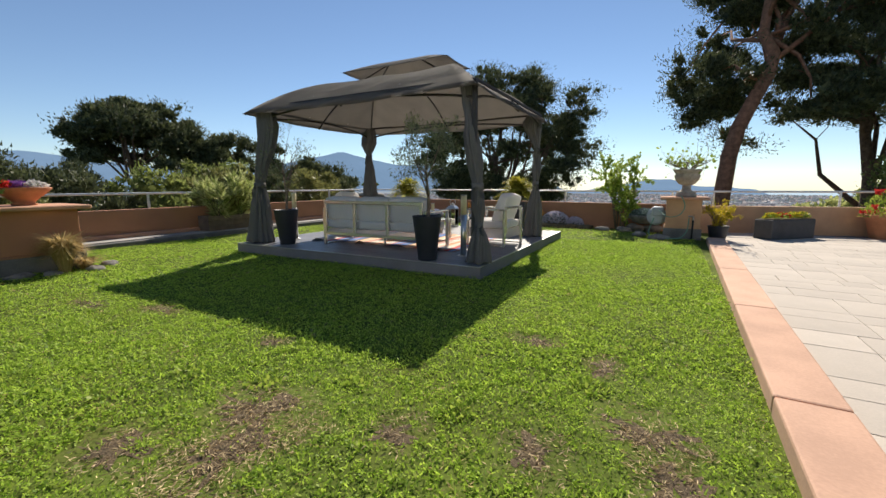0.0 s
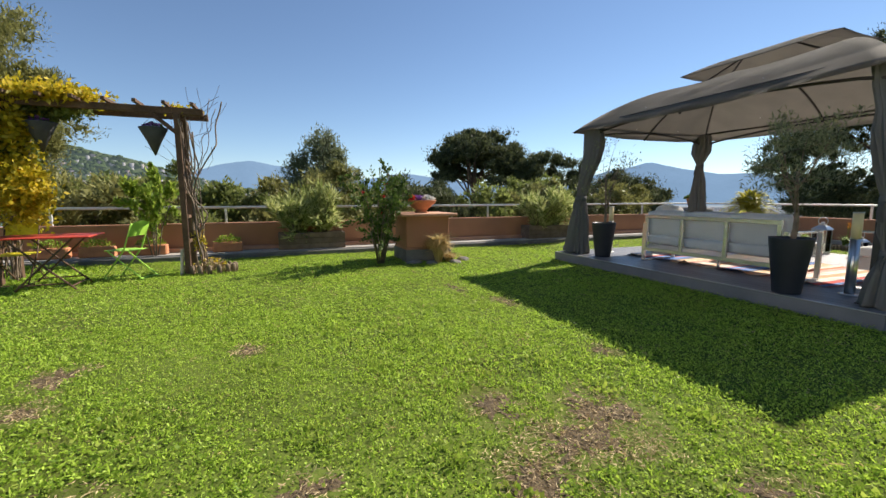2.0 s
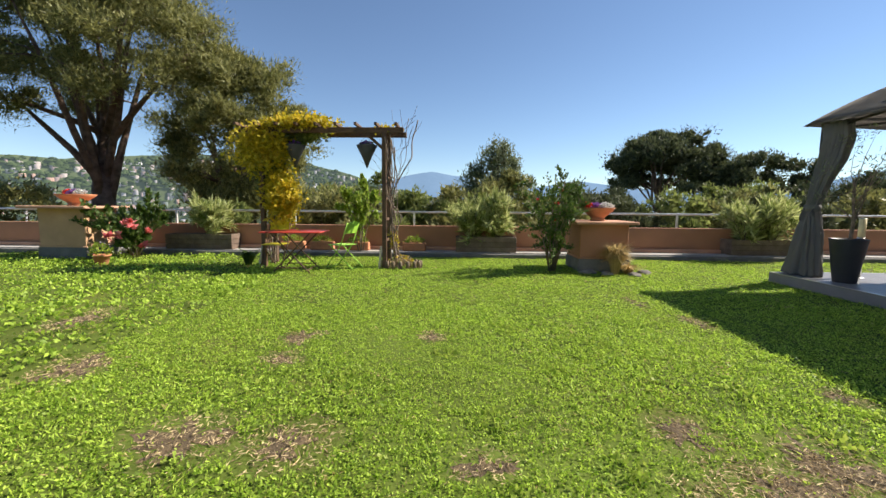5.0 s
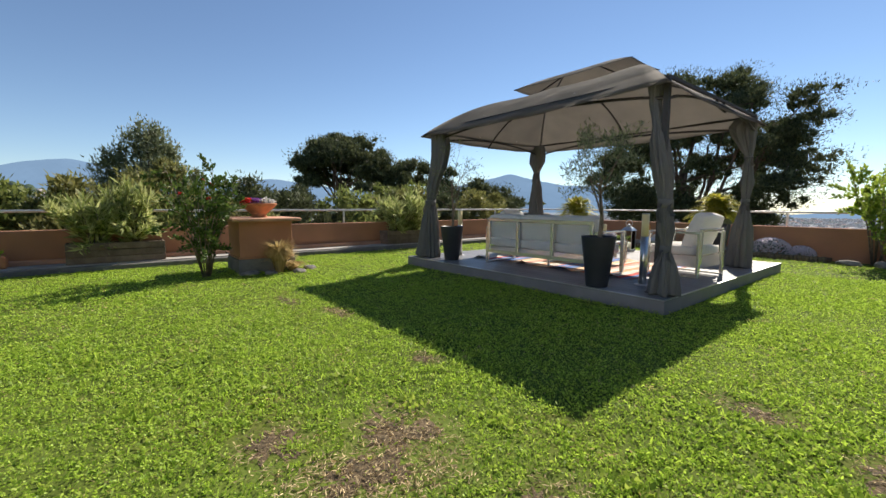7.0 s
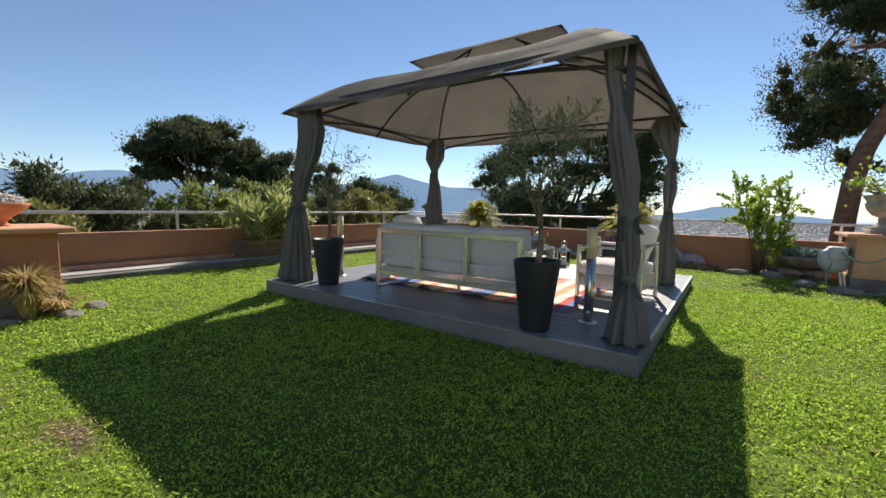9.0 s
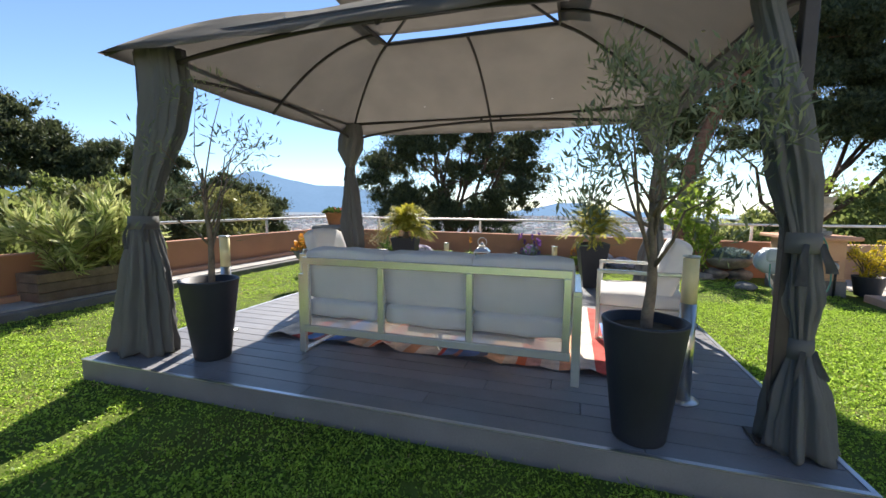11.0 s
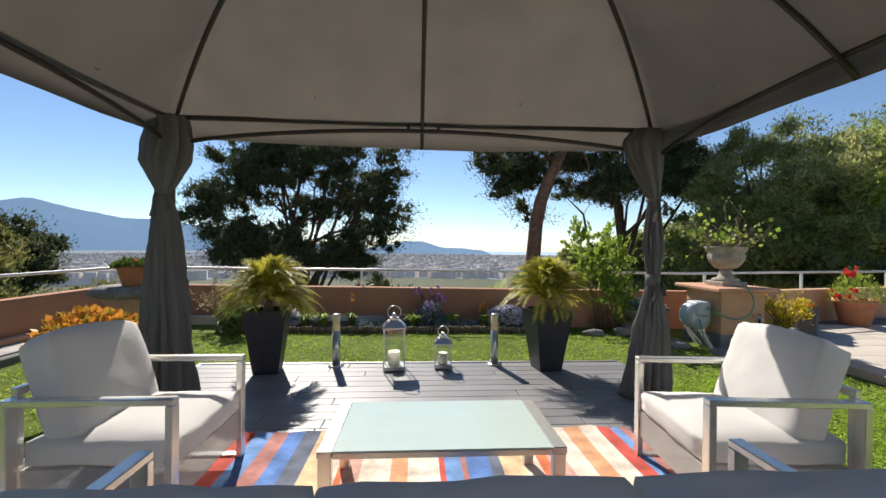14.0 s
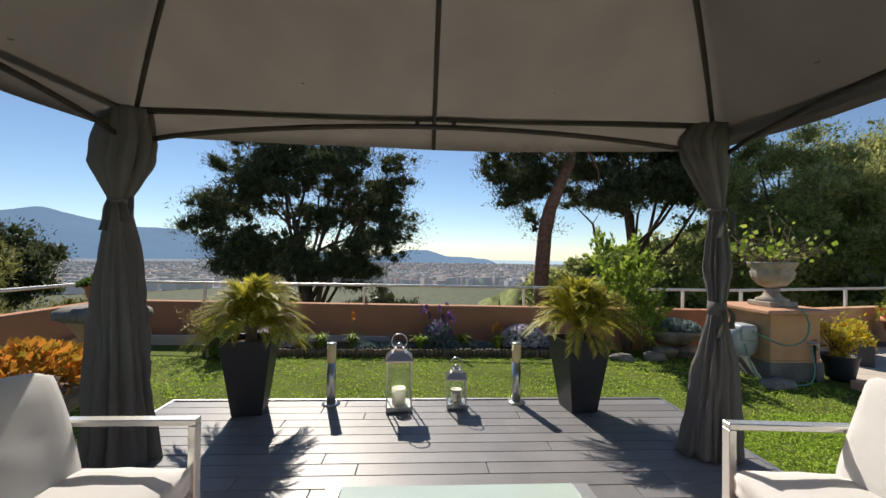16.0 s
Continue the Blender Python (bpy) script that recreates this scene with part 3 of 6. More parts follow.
MX, MY = (CX0 + CX1) / 2, (CY0 + CY1) / 2
for e, v in (((CX0, CY0), (VX0, VY0)), ((CX1, CY0), (VX1, VY0)), ((CX1, CY1), (VX1, VY1)), ((CX0, CY1), (VX0, VY1)), ((MX, CY0), (MX, VY0)), ((MX, CY1), (MX, VY1)), ((CX0, MY), (VX0, MY)), ((CX1, MY), (VX1, MY))):
    rafter(e, v)
ring_bm = bmesh.new()
for p, q in (((VX0, VY0), (VX1, VY0)), ((VX1, VY0), (VX1, VY1)), ((VX1, VY1), (VX0, VY1)), ((VX0, VY1), (VX0, VY0))):
    bar((*p, VENT - 0.03), (*q, VENT - 0.03), 0.025, bm=ring_bm)
for p in ((VX0, VY0), (VX1, VY0), (VX1, VY1), (VX0, VY1)):
    bar((*p, VENT - 0.03), (MX + (0.34 if p[0] > MX else -0.34), MY, VENT + 0.32), 0.02, bm=ring_bm)
part("vent_ring", ring_bm, M["frame"], gazebo)
for x, y in ((1.58, 3.30), (3.25, 3.31), (0.45, 2.60), (4.38, 2.61), (0.43, 1.5), (4.38, 1.42), (1.56, 0.50), (3.28, 0.50)):
    s = min(abs(x - CX0), abs(x - CX1), abs(y - CY0), abs(y - CY1)) / (VY0 - CY0)
    part("eyelet", tube([(x, y, canopy_z(s) - 0.055), (x, y, canopy_z(s) - 0.05)], 0.012, 10), M["steel"], gazebo, "small bright metal eyelet")


def curtain(rows, seed, tie, folds=9):
    e = thing("curtain", (0, 0, 0), "grey cloth curtain gathered round a gazebo post and tied", "curtain", "curtains of the gazebo")
    part("cloth", fold_cloth(rows, folds=folds, seed=seed), M["curtain"], e, smooth=True)
    for z in tie:
        zs = [r[2] for r in rows]
        cx, cy, rx, ry = (float(np.interp(z, zs, [r[k] for r in rows])) for k in (0, 1, 3, 4))
        h = 0.10 if z < 1.3 else 0.03
        part("tie_band", lathe([(rx * 1.28, z - h / 2), (rx * 1.34, z), (rx * 1.28, z + h / 2)], 24, at=(cx, cy, 0), squash=ry / rx), M["curtain"], e, smooth=True)
        for side, long in ((-0.5, 0.20), (0.6, 0.14)):
            a = -1.2 + side
            px, py = cx + rx * 1.32 * math.cos(a), cy + ry * 1.32 * math.sin(a)
            bm = bmesh.new()
            rows_ = []
            for i in range(7):
                t = i / 6
                c = Vector((px + 0.05 * side * t + 0.01 * math.sin(5 * t + seed), py - 0.035 * math.sin(2.6 * t), z - long * t))
                rows_.append([bm.verts.new(c + Vector(((0.012 + 0.014 * t) * q, 0.006 * math.sin(3 * q + t * 6), 0))) for q in (-1, 0, 1)])
            for p, q in zip(rows_, rows_[1:]):
                for j in (0, 1):
                    bm.faces.new((p[j], p[j + 1], q[j + 1], q[j]))
            bmesh.ops.solidify(bm, geom=bm.faces[:], thickness=0.003)
            part("tie_end", bm, M["curtain"], e, smooth=True)
    return e


# base first: centre x, y, height, radius x, y, depth of folds
curtain([(0.26, 0.30, DZ + 0.01, 0.25, 0.17, 1), (0.32, 0.31, 0.85, 0.15, 0.14, 1), (0.31, 0.32, 1.22, 0.075, 0.075, 0.6), (0.40, 0.34, 1.6, 0.13, 0.10, 1), (0.50, 0.36, 1.9, 0.18, 0.11, 1), (0.55, 0.37, 2.2, 0.19, 0.11, 1), (0.50, 0.38, 2.5, 0.20, 0.11, 0.6)], 1.0, (1.20,), 8)
curtain([(4.63, 0.30, DZ + 0.01, 0.15, 0.15, 1), (4.63, 0.33, 0.45, 0.115, 0.115, 1), (4.63, 0.35, 0.66, 0.045, 0.045, 0.6), (4.61, 0.36, 0.90, 0.085, 0.09, 1), (4.60, 0.36, 1.18, 0.062, 0.062, 0.6), (4.55, 0.37, 1.5, 0.095, 0.095, 1), (4.49, 0.38, 1.85, 0.085, 0.09, 1), (4.47, 0.38, 2.05, 0.06, 0.06, 0.6), (4.41, 0.40, 2.3, 0.06, 0.06, 0.6), (4.40, 0.42, 2.52, 0.08, 0.08, 0.6)], 3.0, (0.66, 1.18), 7)
curtain([(0.35, 3.49, DZ + 0.01, 0.20, 0.18, 1), (0.33, 3.49, 1.13, 0.15, 0.13, 1), (0.32, 3.49, 1.6, 0.10, 0.09, 0.9), (0.305, 3.49, 1.92, 0.048, 0.05, 0.4), (0.32, 3.49, 2.17, 0.15, 0.12, 1), (0.34, 3.49, 2.33, 0.16, 0.11, 0.9), (0.34, 3.49, 2.55, 0.13, 0.10, 0.5)], 5.0, (1.92,), 8)
curtain([(4.46, 3.50, DZ + 0.01, 0.17, 0.16, 1), (4.49, 3.49, 0.8, 0.12, 0.12, 1), (4.51, 3.49, 1.22, 0.045, 0.05, 0.5), (4.51, 3.49, 1.52, 0.085, 0.09, 1), (4.51, 3.49, 1.93, 0.048, 0.05, 0.5), (4.42, 3.49, 2.28, 0.15, 0.11, 1), (4.40, 3.49, 2.42, 0.17, 0.11, 0.8), (4.45, 3.49, 2.55, 0.13, 0.10, 0.5)], 7.0, (1.22, 1.93), 8)


# ---- furniture ----
def seat_frame(e, w, d, arm, tw=0.055, td=0.035):
    """Flat aluminium side frames, base frame and back of a sofa or chair; origin at the back's middle on the floor, front towards +y."""
    for s in (-1, 1):
        x = s * (w / 2 - tw / 2)
        for y0 in (0, d - td):
            part("leg", box(x - tw / 2, x + tw / 2, y0, y0 + td, 0, arm - 0.0005, 0.003), M["alu"], e)
        part("armrest", box(x - tw / 2, x + tw / 2, 0, d, arm, arm + 0.03, 0.004), M["alu"], e)
        part("floor_bar", box(x - tw / 2 + 0.002, x + tw / 2 - 0.002, td, d - td, 0, 0.02, 0.003), M["alu"], e)


def sling_base(x0, x1, y0, y1, z0, z1):
    """A thin cloth seat: a top sheet and four hanging sides."""
    bm = box(x0, x1, y0, y1, z0, z1)
    bm.faces.ensure_lookup_table()
    low = [f for f in bm.faces if f.calc_center_median().z < z0 + 0.001]
    bmesh.ops.delete(bm, geom=low, context="FACES_ONLY")
    bmesh.ops.recalc_face_normals(bm, faces=bm.faces[:])
    bmesh.ops.solidify(bm, geom=bm.faces[:], thickness=0.003)
    return bm


def sofa():
    e = thing("sofa", (2.545, 0.675, DZ), "white cushioned three-seat sofa with champagne aluminium frame on the striped rug", "sofa")
    w, d = 2.03, 0.74
    seat_frame(e, w + 0.125, d, 0.61)
    part("back_rail", box(-w / 2, w / 2, -0.035, 0.0, 0.725, 0.78, 0.004), M["alu"], e)
    part("base_rail", box(-w / 2, w / 2, -0.03, 0.005, 0.18, 0.235, 0.004), M["alu"], e)
    for x in (-w / 2 + 0.03, -w / 6, w / 6, w / 2 - 0.03):
        hw = 0.024
        part("upright", box(x - hw, x + hw, -0.033, 0.002, 0.236, 0.724, 0.003), M["alu"], e)
    part("seat_base", sling_base(-w / 2 + 0.05, w / 2 - 0.05, 0.008, d - 0.01, 0.225, 0.295), M["sling"], e, "taut sheer off-white cloth seat base")
    part("middle_foot", box(-0.015, 0.015, 0.36, 0.39, 0.012, 0.224, 0.003), M["alu"], e)
    for k in range(3):
        x = (k - 1) * (w + 0.02) / 3
        c = part("seat_cushion", soft_box((w - 0.05) / 3, 0.70, 0.145, 0.016, seed=k), M["cushion"], e, "thick white seat cushion", smooth=True)
        c.matrix_basis = pose(x, 0.37, 0.298)
        b = part("back_cushion", soft_box((w + 0.03) / 3, 0.17, 0.395, 0.012, seed=k + 7), M["cushion"], e, "thick white back cushion", smooth=True)
        b.matrix_basis = pose(x, 0.15, 0.445, 8, 0, 0)
    return e


sofa()


def armchair(at, rz, tip, back=0.0):
    e = thing("armchair", (at[0], at[1], DZ), "white cushioned armchair with champagne aluminium frame on the deck", "armchair", "armchairs by the low table", rz=rz)
    w, d = 0.78, 0.74
    seat_frame(e, w, d, 0.61)
    part("back_rail", box(-w / 2 + 0.056, w / 2 - 0.056, 0.0, 0.03, 0.64, 0.68, 0.004), M["alu"], e)
    for x in (-w / 2 + 0.075, w / 2 - 0.075):
        part("upright", box(x - 0.018, x + 0.018, 0.0, 0.03, 0.2, 0.639, 0.003), M["alu"], e)
    part("seat_base", sling_base(-w / 2 + 0.058, w / 2 - 0.058, 0.04, d - 0.01, 0.14, 0.304), M["sling"], e, "taut sheer off-white cloth seat base")
    c = part("seat_cushion", soft_box(w - 0.12, 0.69, 0.13, 0.022, seed=3), M["cushion"], e, "thick white seat cushion", smooth=True)
    c.matrix_basis = pose(0, 0.39, 0.307)
    b = part("back_cushion", soft_box(w - 0.17, 0.17, 0.49, 0.035, n=11, seed=5), M["cushion"], e, "plump white back cushion", smooth=True)
    b.matrix_basis = pose(0.0, 0.225 - back, 0.40, 19, tip, 0)
    return e


armchair((0.58, 2.26), -90, -3, 0.02)
armchair((4.54, 2.10), 85, 2)


def low_table():
    e = thing("low_table", (2.545, 2.17, DZ), "low aluminium table with frosted glass top on the striped rug", "table")
    w, d, h = 1.18, 0.60, 0.39
    for x in (-w / 2, w / 2):
        x0, x1 = sorted((x, x - math.copysign(0.07, x)))
        part("top_frame", box(x0, x1, -d / 2, d / 2, h - 0.035, h, 0.004), M["alu"], e)
        for y in (-d / 2 + 0.03, d / 2 - 0.03):
            part("leg", box(x0 + 0.005, x1 - 0.005, y - 0.025, y + 0.025, 0.012, h - 0.035, 0.003), M["alu"], e)
    for y in (-d / 2 + 0.02, d / 2 - 0.02):
        part("cross_bar", box(-w / 2 + 0.071, w / 2 - 0.071, y - 0.015, y + 0.015, h - 0.04, h - 0.009, 0.003), M["alu"], e)
    part("glass_top", box(-w / 2 + 0.072, w / 2 - 0.072, -d / 2, d / 2, h - 0.008, h, 0.002), M["frosted"], e, "pale green frosted glass")


low_table()


def rug():
    e = thing("rug", (0, 0, 0), "woven rag rug with orange, blue and cream stripes on deck", "rug")
    cols = [(0.70, 0.19, 0.08), (0.72, 0.64, 0.54), (0.11, 0.22, 0.52), (0.62, 0.36, 0.30), (0.74, 0.68, 0.60), (0.14, 0.16, 0.22), (0.74, 0.66, 0.55), (0.55, 0.09, 0.07), (0.78, 0.52, 0.32), (0.74, 0.68, 0.60), (0.15, 0.28, 0.55), (0.72, 0.62, 0.50), (0.70, 0.36, 0.20), (0.45, 0.20, 0.18)]
    ms = [mat("rug_stripe", c, 0.95, vary=0.45, size=6, fine=120, bump=0.6) for c in cols]
    r = random.Random(5)
    x, k = 0.92, 0
    while x < 3.98:
        w = r.choice((0.07, 0.10, 0.12, 0.035, 0.14, 0.11))
        x1 = min(x + w, 3.98)
        bm = bmesh.new()
        ny = 30
        rows = []
        for j in range(ny + 1):
            y = 0.92 + (2.92 - 0.92) * j / ny
            z = [DZ + 0.006 + 0.010 * max(0, noise.noise(Vector((xx * 2.2, y * 2.0, 1)))) + ((0.10 if j == 0 else 0.05) * max(0, noise.noise(Vector((xx * 5, 3, 0.92))) + 0.15) if j in (0, 1, ny) else 0) for xx in (x, x1)]
            yy = y + (0.05 if j in (0, ny) else 0.02) * noise.noise(Vector((x * 3, 0, 9)))
            rows.append((bm.verts.new((x, yy, z[0])), bm.verts.new((x1, yy, z[1]))))
        for a, b in zip(rows, rows[1:]):
            bm.faces.new((a[0], a[1], b[1], b[0]))
        part("stripe", bm, ms[(k * 3 + 1) % len(ms)], e, smooth=True)
        x, k = x1, k + 1


rug()


def round_pot(name, at, r0, r1, h, material, label, group=""):
    e = thing(name, at, label, "plant pot", group)
    part("body", lathe([(r0 * 0.96, 0), (r0, 0.01), (r1 * 0.985, h - 0.02), (r1, h - 0.008), (r1, h), (r1 - 0.02, h), (r1 - 0.025, h - 0.06), (0.01, h - 0.06)], 36), material, e, smooth=True)
    part("soil", lathe([(r1 - 0.025, h - 0.062), (r1 - 0.03, h - 0.05), (0.01, h - 0.04)], 20), M["soil"], e, "dark potting soil", smooth=True)
    return e


round_pot("tall_pot", (0.89, 0.37, DZ), 0.13, 0.21, 0.615, M["pot"], "tall anthracite tapered planter with an olive tree on the deck", "tall round pots")
round_pot("tall_pot", (3.91, 0.19, DZ), 0.13, 0.205, 0.62, M["pot"], "tall anthracite tapered planter with an olive tree on the deck", "tall round pots")


def square_pot(at, h=0.66):
    e = thing("square_pot", at, "tall square anthracite planter with a small palm on the deck", "plant pot", "square pots", rz=8)
    bm = bmesh.new()
    rings = []
    for r, z in ((0.12, 0), (0.125, 0.01), (0.21, h), (0.187, h), (0.175, h - 0.07)):
        rings.append([bm.verts.new((sx * r, sy * r, z)) for sx, sy in ((-1, -1), (1, -1), (1, 1), (-1, 1))])
    for a, b in zip(rings, rings[1:]):
        for k in range(4):
            bm.faces.new((a[k], a[(k + 1) % 4], b[(k + 1) % 4], b[k]))
    bm.faces.new(rings[0][::-1])
    bm.faces.new(rings[-1])
    part("body", bm, M["pot"], e)
    part("soil", box(-0.174, 0.174, -0.174, 0.174, h - 0.08, h - 0.05, 0.01), M["soil"], e, "dark potting soil")


square_pot((0.84, 4.39, DZ))
square_pot((3.84, 4.40, DZ))


def bollard(at, h, r=0.033):
    e = thing("bollard_light", at, "brushed steel bollard lamp with a cream diffuser on the deck", "lamp", "bollard lamps")
    part("foot", lathe([(r * 2.0, 0), (r * 2.0, 0.008), (r, 0.012)], 20), M["steel"], e, smooth=True)
    part("tube", lathe([(r, 0.01), (r, h * 0.68)], 20), M["steel"], e, smooth=True)
    part("diffuser", lathe([(r * 0.97, h * 0.681), (r * 0.97, h - 0.012)], 20), M["lampglass"], e, "cream plastic diffuser", smooth=True)
    part("cap", lathe([(r * 1.06, h - 0.011), (r * 1.06, h), (0.005, h + 0.002)], 20), M["steel"], e, smooth=True)


bollard((1.52, 4.55, DZ), 0.575, 0.043)
bollard((3.295, 4.57, DZ), 0.575, 0.043)
bollard((4.23, 0.71, DZ), 0.90, 0.045)
bollard((0.47, 0.94, DZ), 0.90, 0.045)


def lantern(at, w, h, rz):
    e = thing("lantern", at, "steel and glass lantern with a white candle on the deck", "lantern", "lanterns", rz=rz)
    a = w / 2
    part("base", box(-a, a, -a, a, 0.012, 0.05, 0.004), M["steel"], e)
    for sx in (-1, 1):
        for sy in (-1, 1):
            part("foot", box(sx * a * 0.8 - 0.01, sx * a * 0.8 + 0.01, sy * a * 0.8 - 0.01, sy * a * 0.8 + 0.01, 0, 0.0119), M["steel"], e)
    for sx in (-1, 1):
        for sy in (-1, 1):
            part("corner_post", box(sx * (a - 0.006) - 0.006, sx * (a - 0.006) + 0.006, sy * (a - 0.006) - 0.006, sy * (a - 0.006) + 0.006, 0.05, h), M["steel"], e)
    for k in range(4):
        p = part("pane", box(-a + 0.013, a - 0.013, a - 0.008, a - 0.005, 0.051, h - 0.001), M["glass"], e, "clear glass pane")
        p.matrix_basis = pose(0, 0, 0, 0, 0, 90 * k)
        p.visible_shadow = False
    bm = bmesh.new()
    rings = []
    for r, z in ((a * 1.08, h), (a * 1.08, h + 0.012), (a * 0.62, h + a * 0.62), (a * 0.4, h + a * 0.72), (a * 0.4, h + a * 0.95)):
        rings.append([bm.verts.new((sx * r, sy * r, z)) for sx, sy in ((-1, -1), (1, -1), (1, 1), (-1, 1))])
    for q, s in zip(rings, rings[1:]):
        for k in range(4):
            bm.faces.new((q[k], q[(k + 1) % 4], s[(k + 1) % 4], s[k]))
    bm.faces.new(rings[0][::-1])
    bm.faces.new(rings[-1])
    part("roof", bm, M["steel"], e)
    t = h + a * 0.95
    part("knob", lathe([(a * 0.18, t), (a * 0.28, t + a * 0.12), (a * 0.22, t + a * 0.3), (0.004, t + a * 0.4)], 16), M["steel"], e, smooth=True)
    rr = a * 0.62
    ring = [(rr * math.sin(q), 0, t + rr * 0.75 - rr * math.cos(q)) for q in np.linspace(0, 2 * math.pi, 25)]
    part("ring_handle", tube(ring, 0.006, 6, cap=False), M["steel"], e, smooth=True)
    part("candle", lathe([(a * 0.55, 0.05), (a * 0.56, 0.05 + a * 1.25), (a * 0.5, 0.05 + a * 1.2), (0.004, 0.05 + a * 1.15)], 20), M["wax"], e, "white wax candle", smooth=True)


lantern((2.165, 4.42, DZ), 0.23, 0.455, 4)
lantern((2.70, 4.46, DZ), 0.185, 0.27, -3)


# ---- pedestals with their bowls ----
def pedestal(name, x0, x1, y0, y1, h, material, label, base=0.24, over=0.10):
    e = thing(name, ((x0 + x1) / 2, (y0 + y1) / 2, 0), label, "pedestal", "rendered pedestals")
    a, b = (x1 - x0) / 2, (y1 - y0) / 2
    part("foot", box(-a, a, -b, b, -0.05, base, 0.01), M["grey_base"], e, "dark grey foot course")
    part("foot_moulding", box(-a + 0.012, a - 0.012, -b + 0.012, b - 0.012, base, base + 0.03, 0.008), material, e)
    part("body", box(-a + 0.03, a - 0.03, -b + 0.03, b - 0.03, base + 0.03, h - 0.06, 0.008), material, e)
    part("cap", box(-a - over, a + over, -b - over, b + over, h - 0.06, h, 0.014), M["cap"], e, "terracotta cap slab")
    return e


pedestal("pedestal", -1.58, -0.72, -2.88, -1.95, 0.93, M["render"], "ochre rendered pedestal with a terracotta cap on the lawn")
pedestal("pedestal", 6.84, 7.58, 5.66, 6.50, 0.93, M["peach"], "peach rendered pedestal with a terracotta cap beside the flower bed")
pedestal("pedestal", -2.5, -1.6, -14.0, -12.93, 1.12, M["peach"], "peach rendered pedestal with a terracotta cap beside the rose bush", over=0.2)


def bowl(at, r, label):
    e = thing("flower_bowl", at, label, "flower bowl", "bowls on pedestals")
    part("bowl", lathe([(r * 0.42, 0), (r * 0.46, 0.02), (r * 0.36, 0.04), (r * 0.5, 0.09), (r * 0.85, 0.18), (r, 0.235), (r, 0.25), (r * 0.93, 0.25), (r * 0.85, 0.21), (0.01, 0.2)], 32), M["terracotta"], e, smooth=True)
    return e


b1 = bowl((-1.15, -2.42, 0.93), 0.31, "terracotta bowl of mixed pansies on the pedestal")
b2 = bowl((-2.0, -13.45, 1.12), 0.36, "terracotta bowl of pansies on the far pedestal")


def wooden_planter(at, w, d, h, rz, plain=False):
    e = thing("planter_box", at, "weathered wooden planter box with an oleander beside the wall", "planter", "wooden planter boxes", rz=rz)
    n = 3
    hh = h / n
    for k in range(n):
        z0, z1 = k * hh + 0.004, (k + 1) * hh - 0.004
        for y in (-d / 2, d / 2 - 0.025):
            part("plank", box(-w / 2, w / 2, y, y + 0.025, z0, z1, 0.004), M["planter_wood"], e)
        for x in (-w / 2 + 0.001, w / 2 - 0.026):
            part("plank", box(x, x + 0.025, -d / 2 + 0.026, d / 2 - 0.026, z0, z1, 0.004), M["planter_wood"], e)
    part("soil", box(-w / 2 + 0.03, w / 2 - 0.03, -d / 2 + 0.03, d / 2 - 0.03, 0.01, h - 0.05), M["soil"], e, "dark potting soil")


for y, w in ((-4.42, 1.40), (1.9, 1.5), (-11.2, 1.6)):
    wooden_planter((-2.88, y, 0.12), w, 0.42, 0.36, 90)


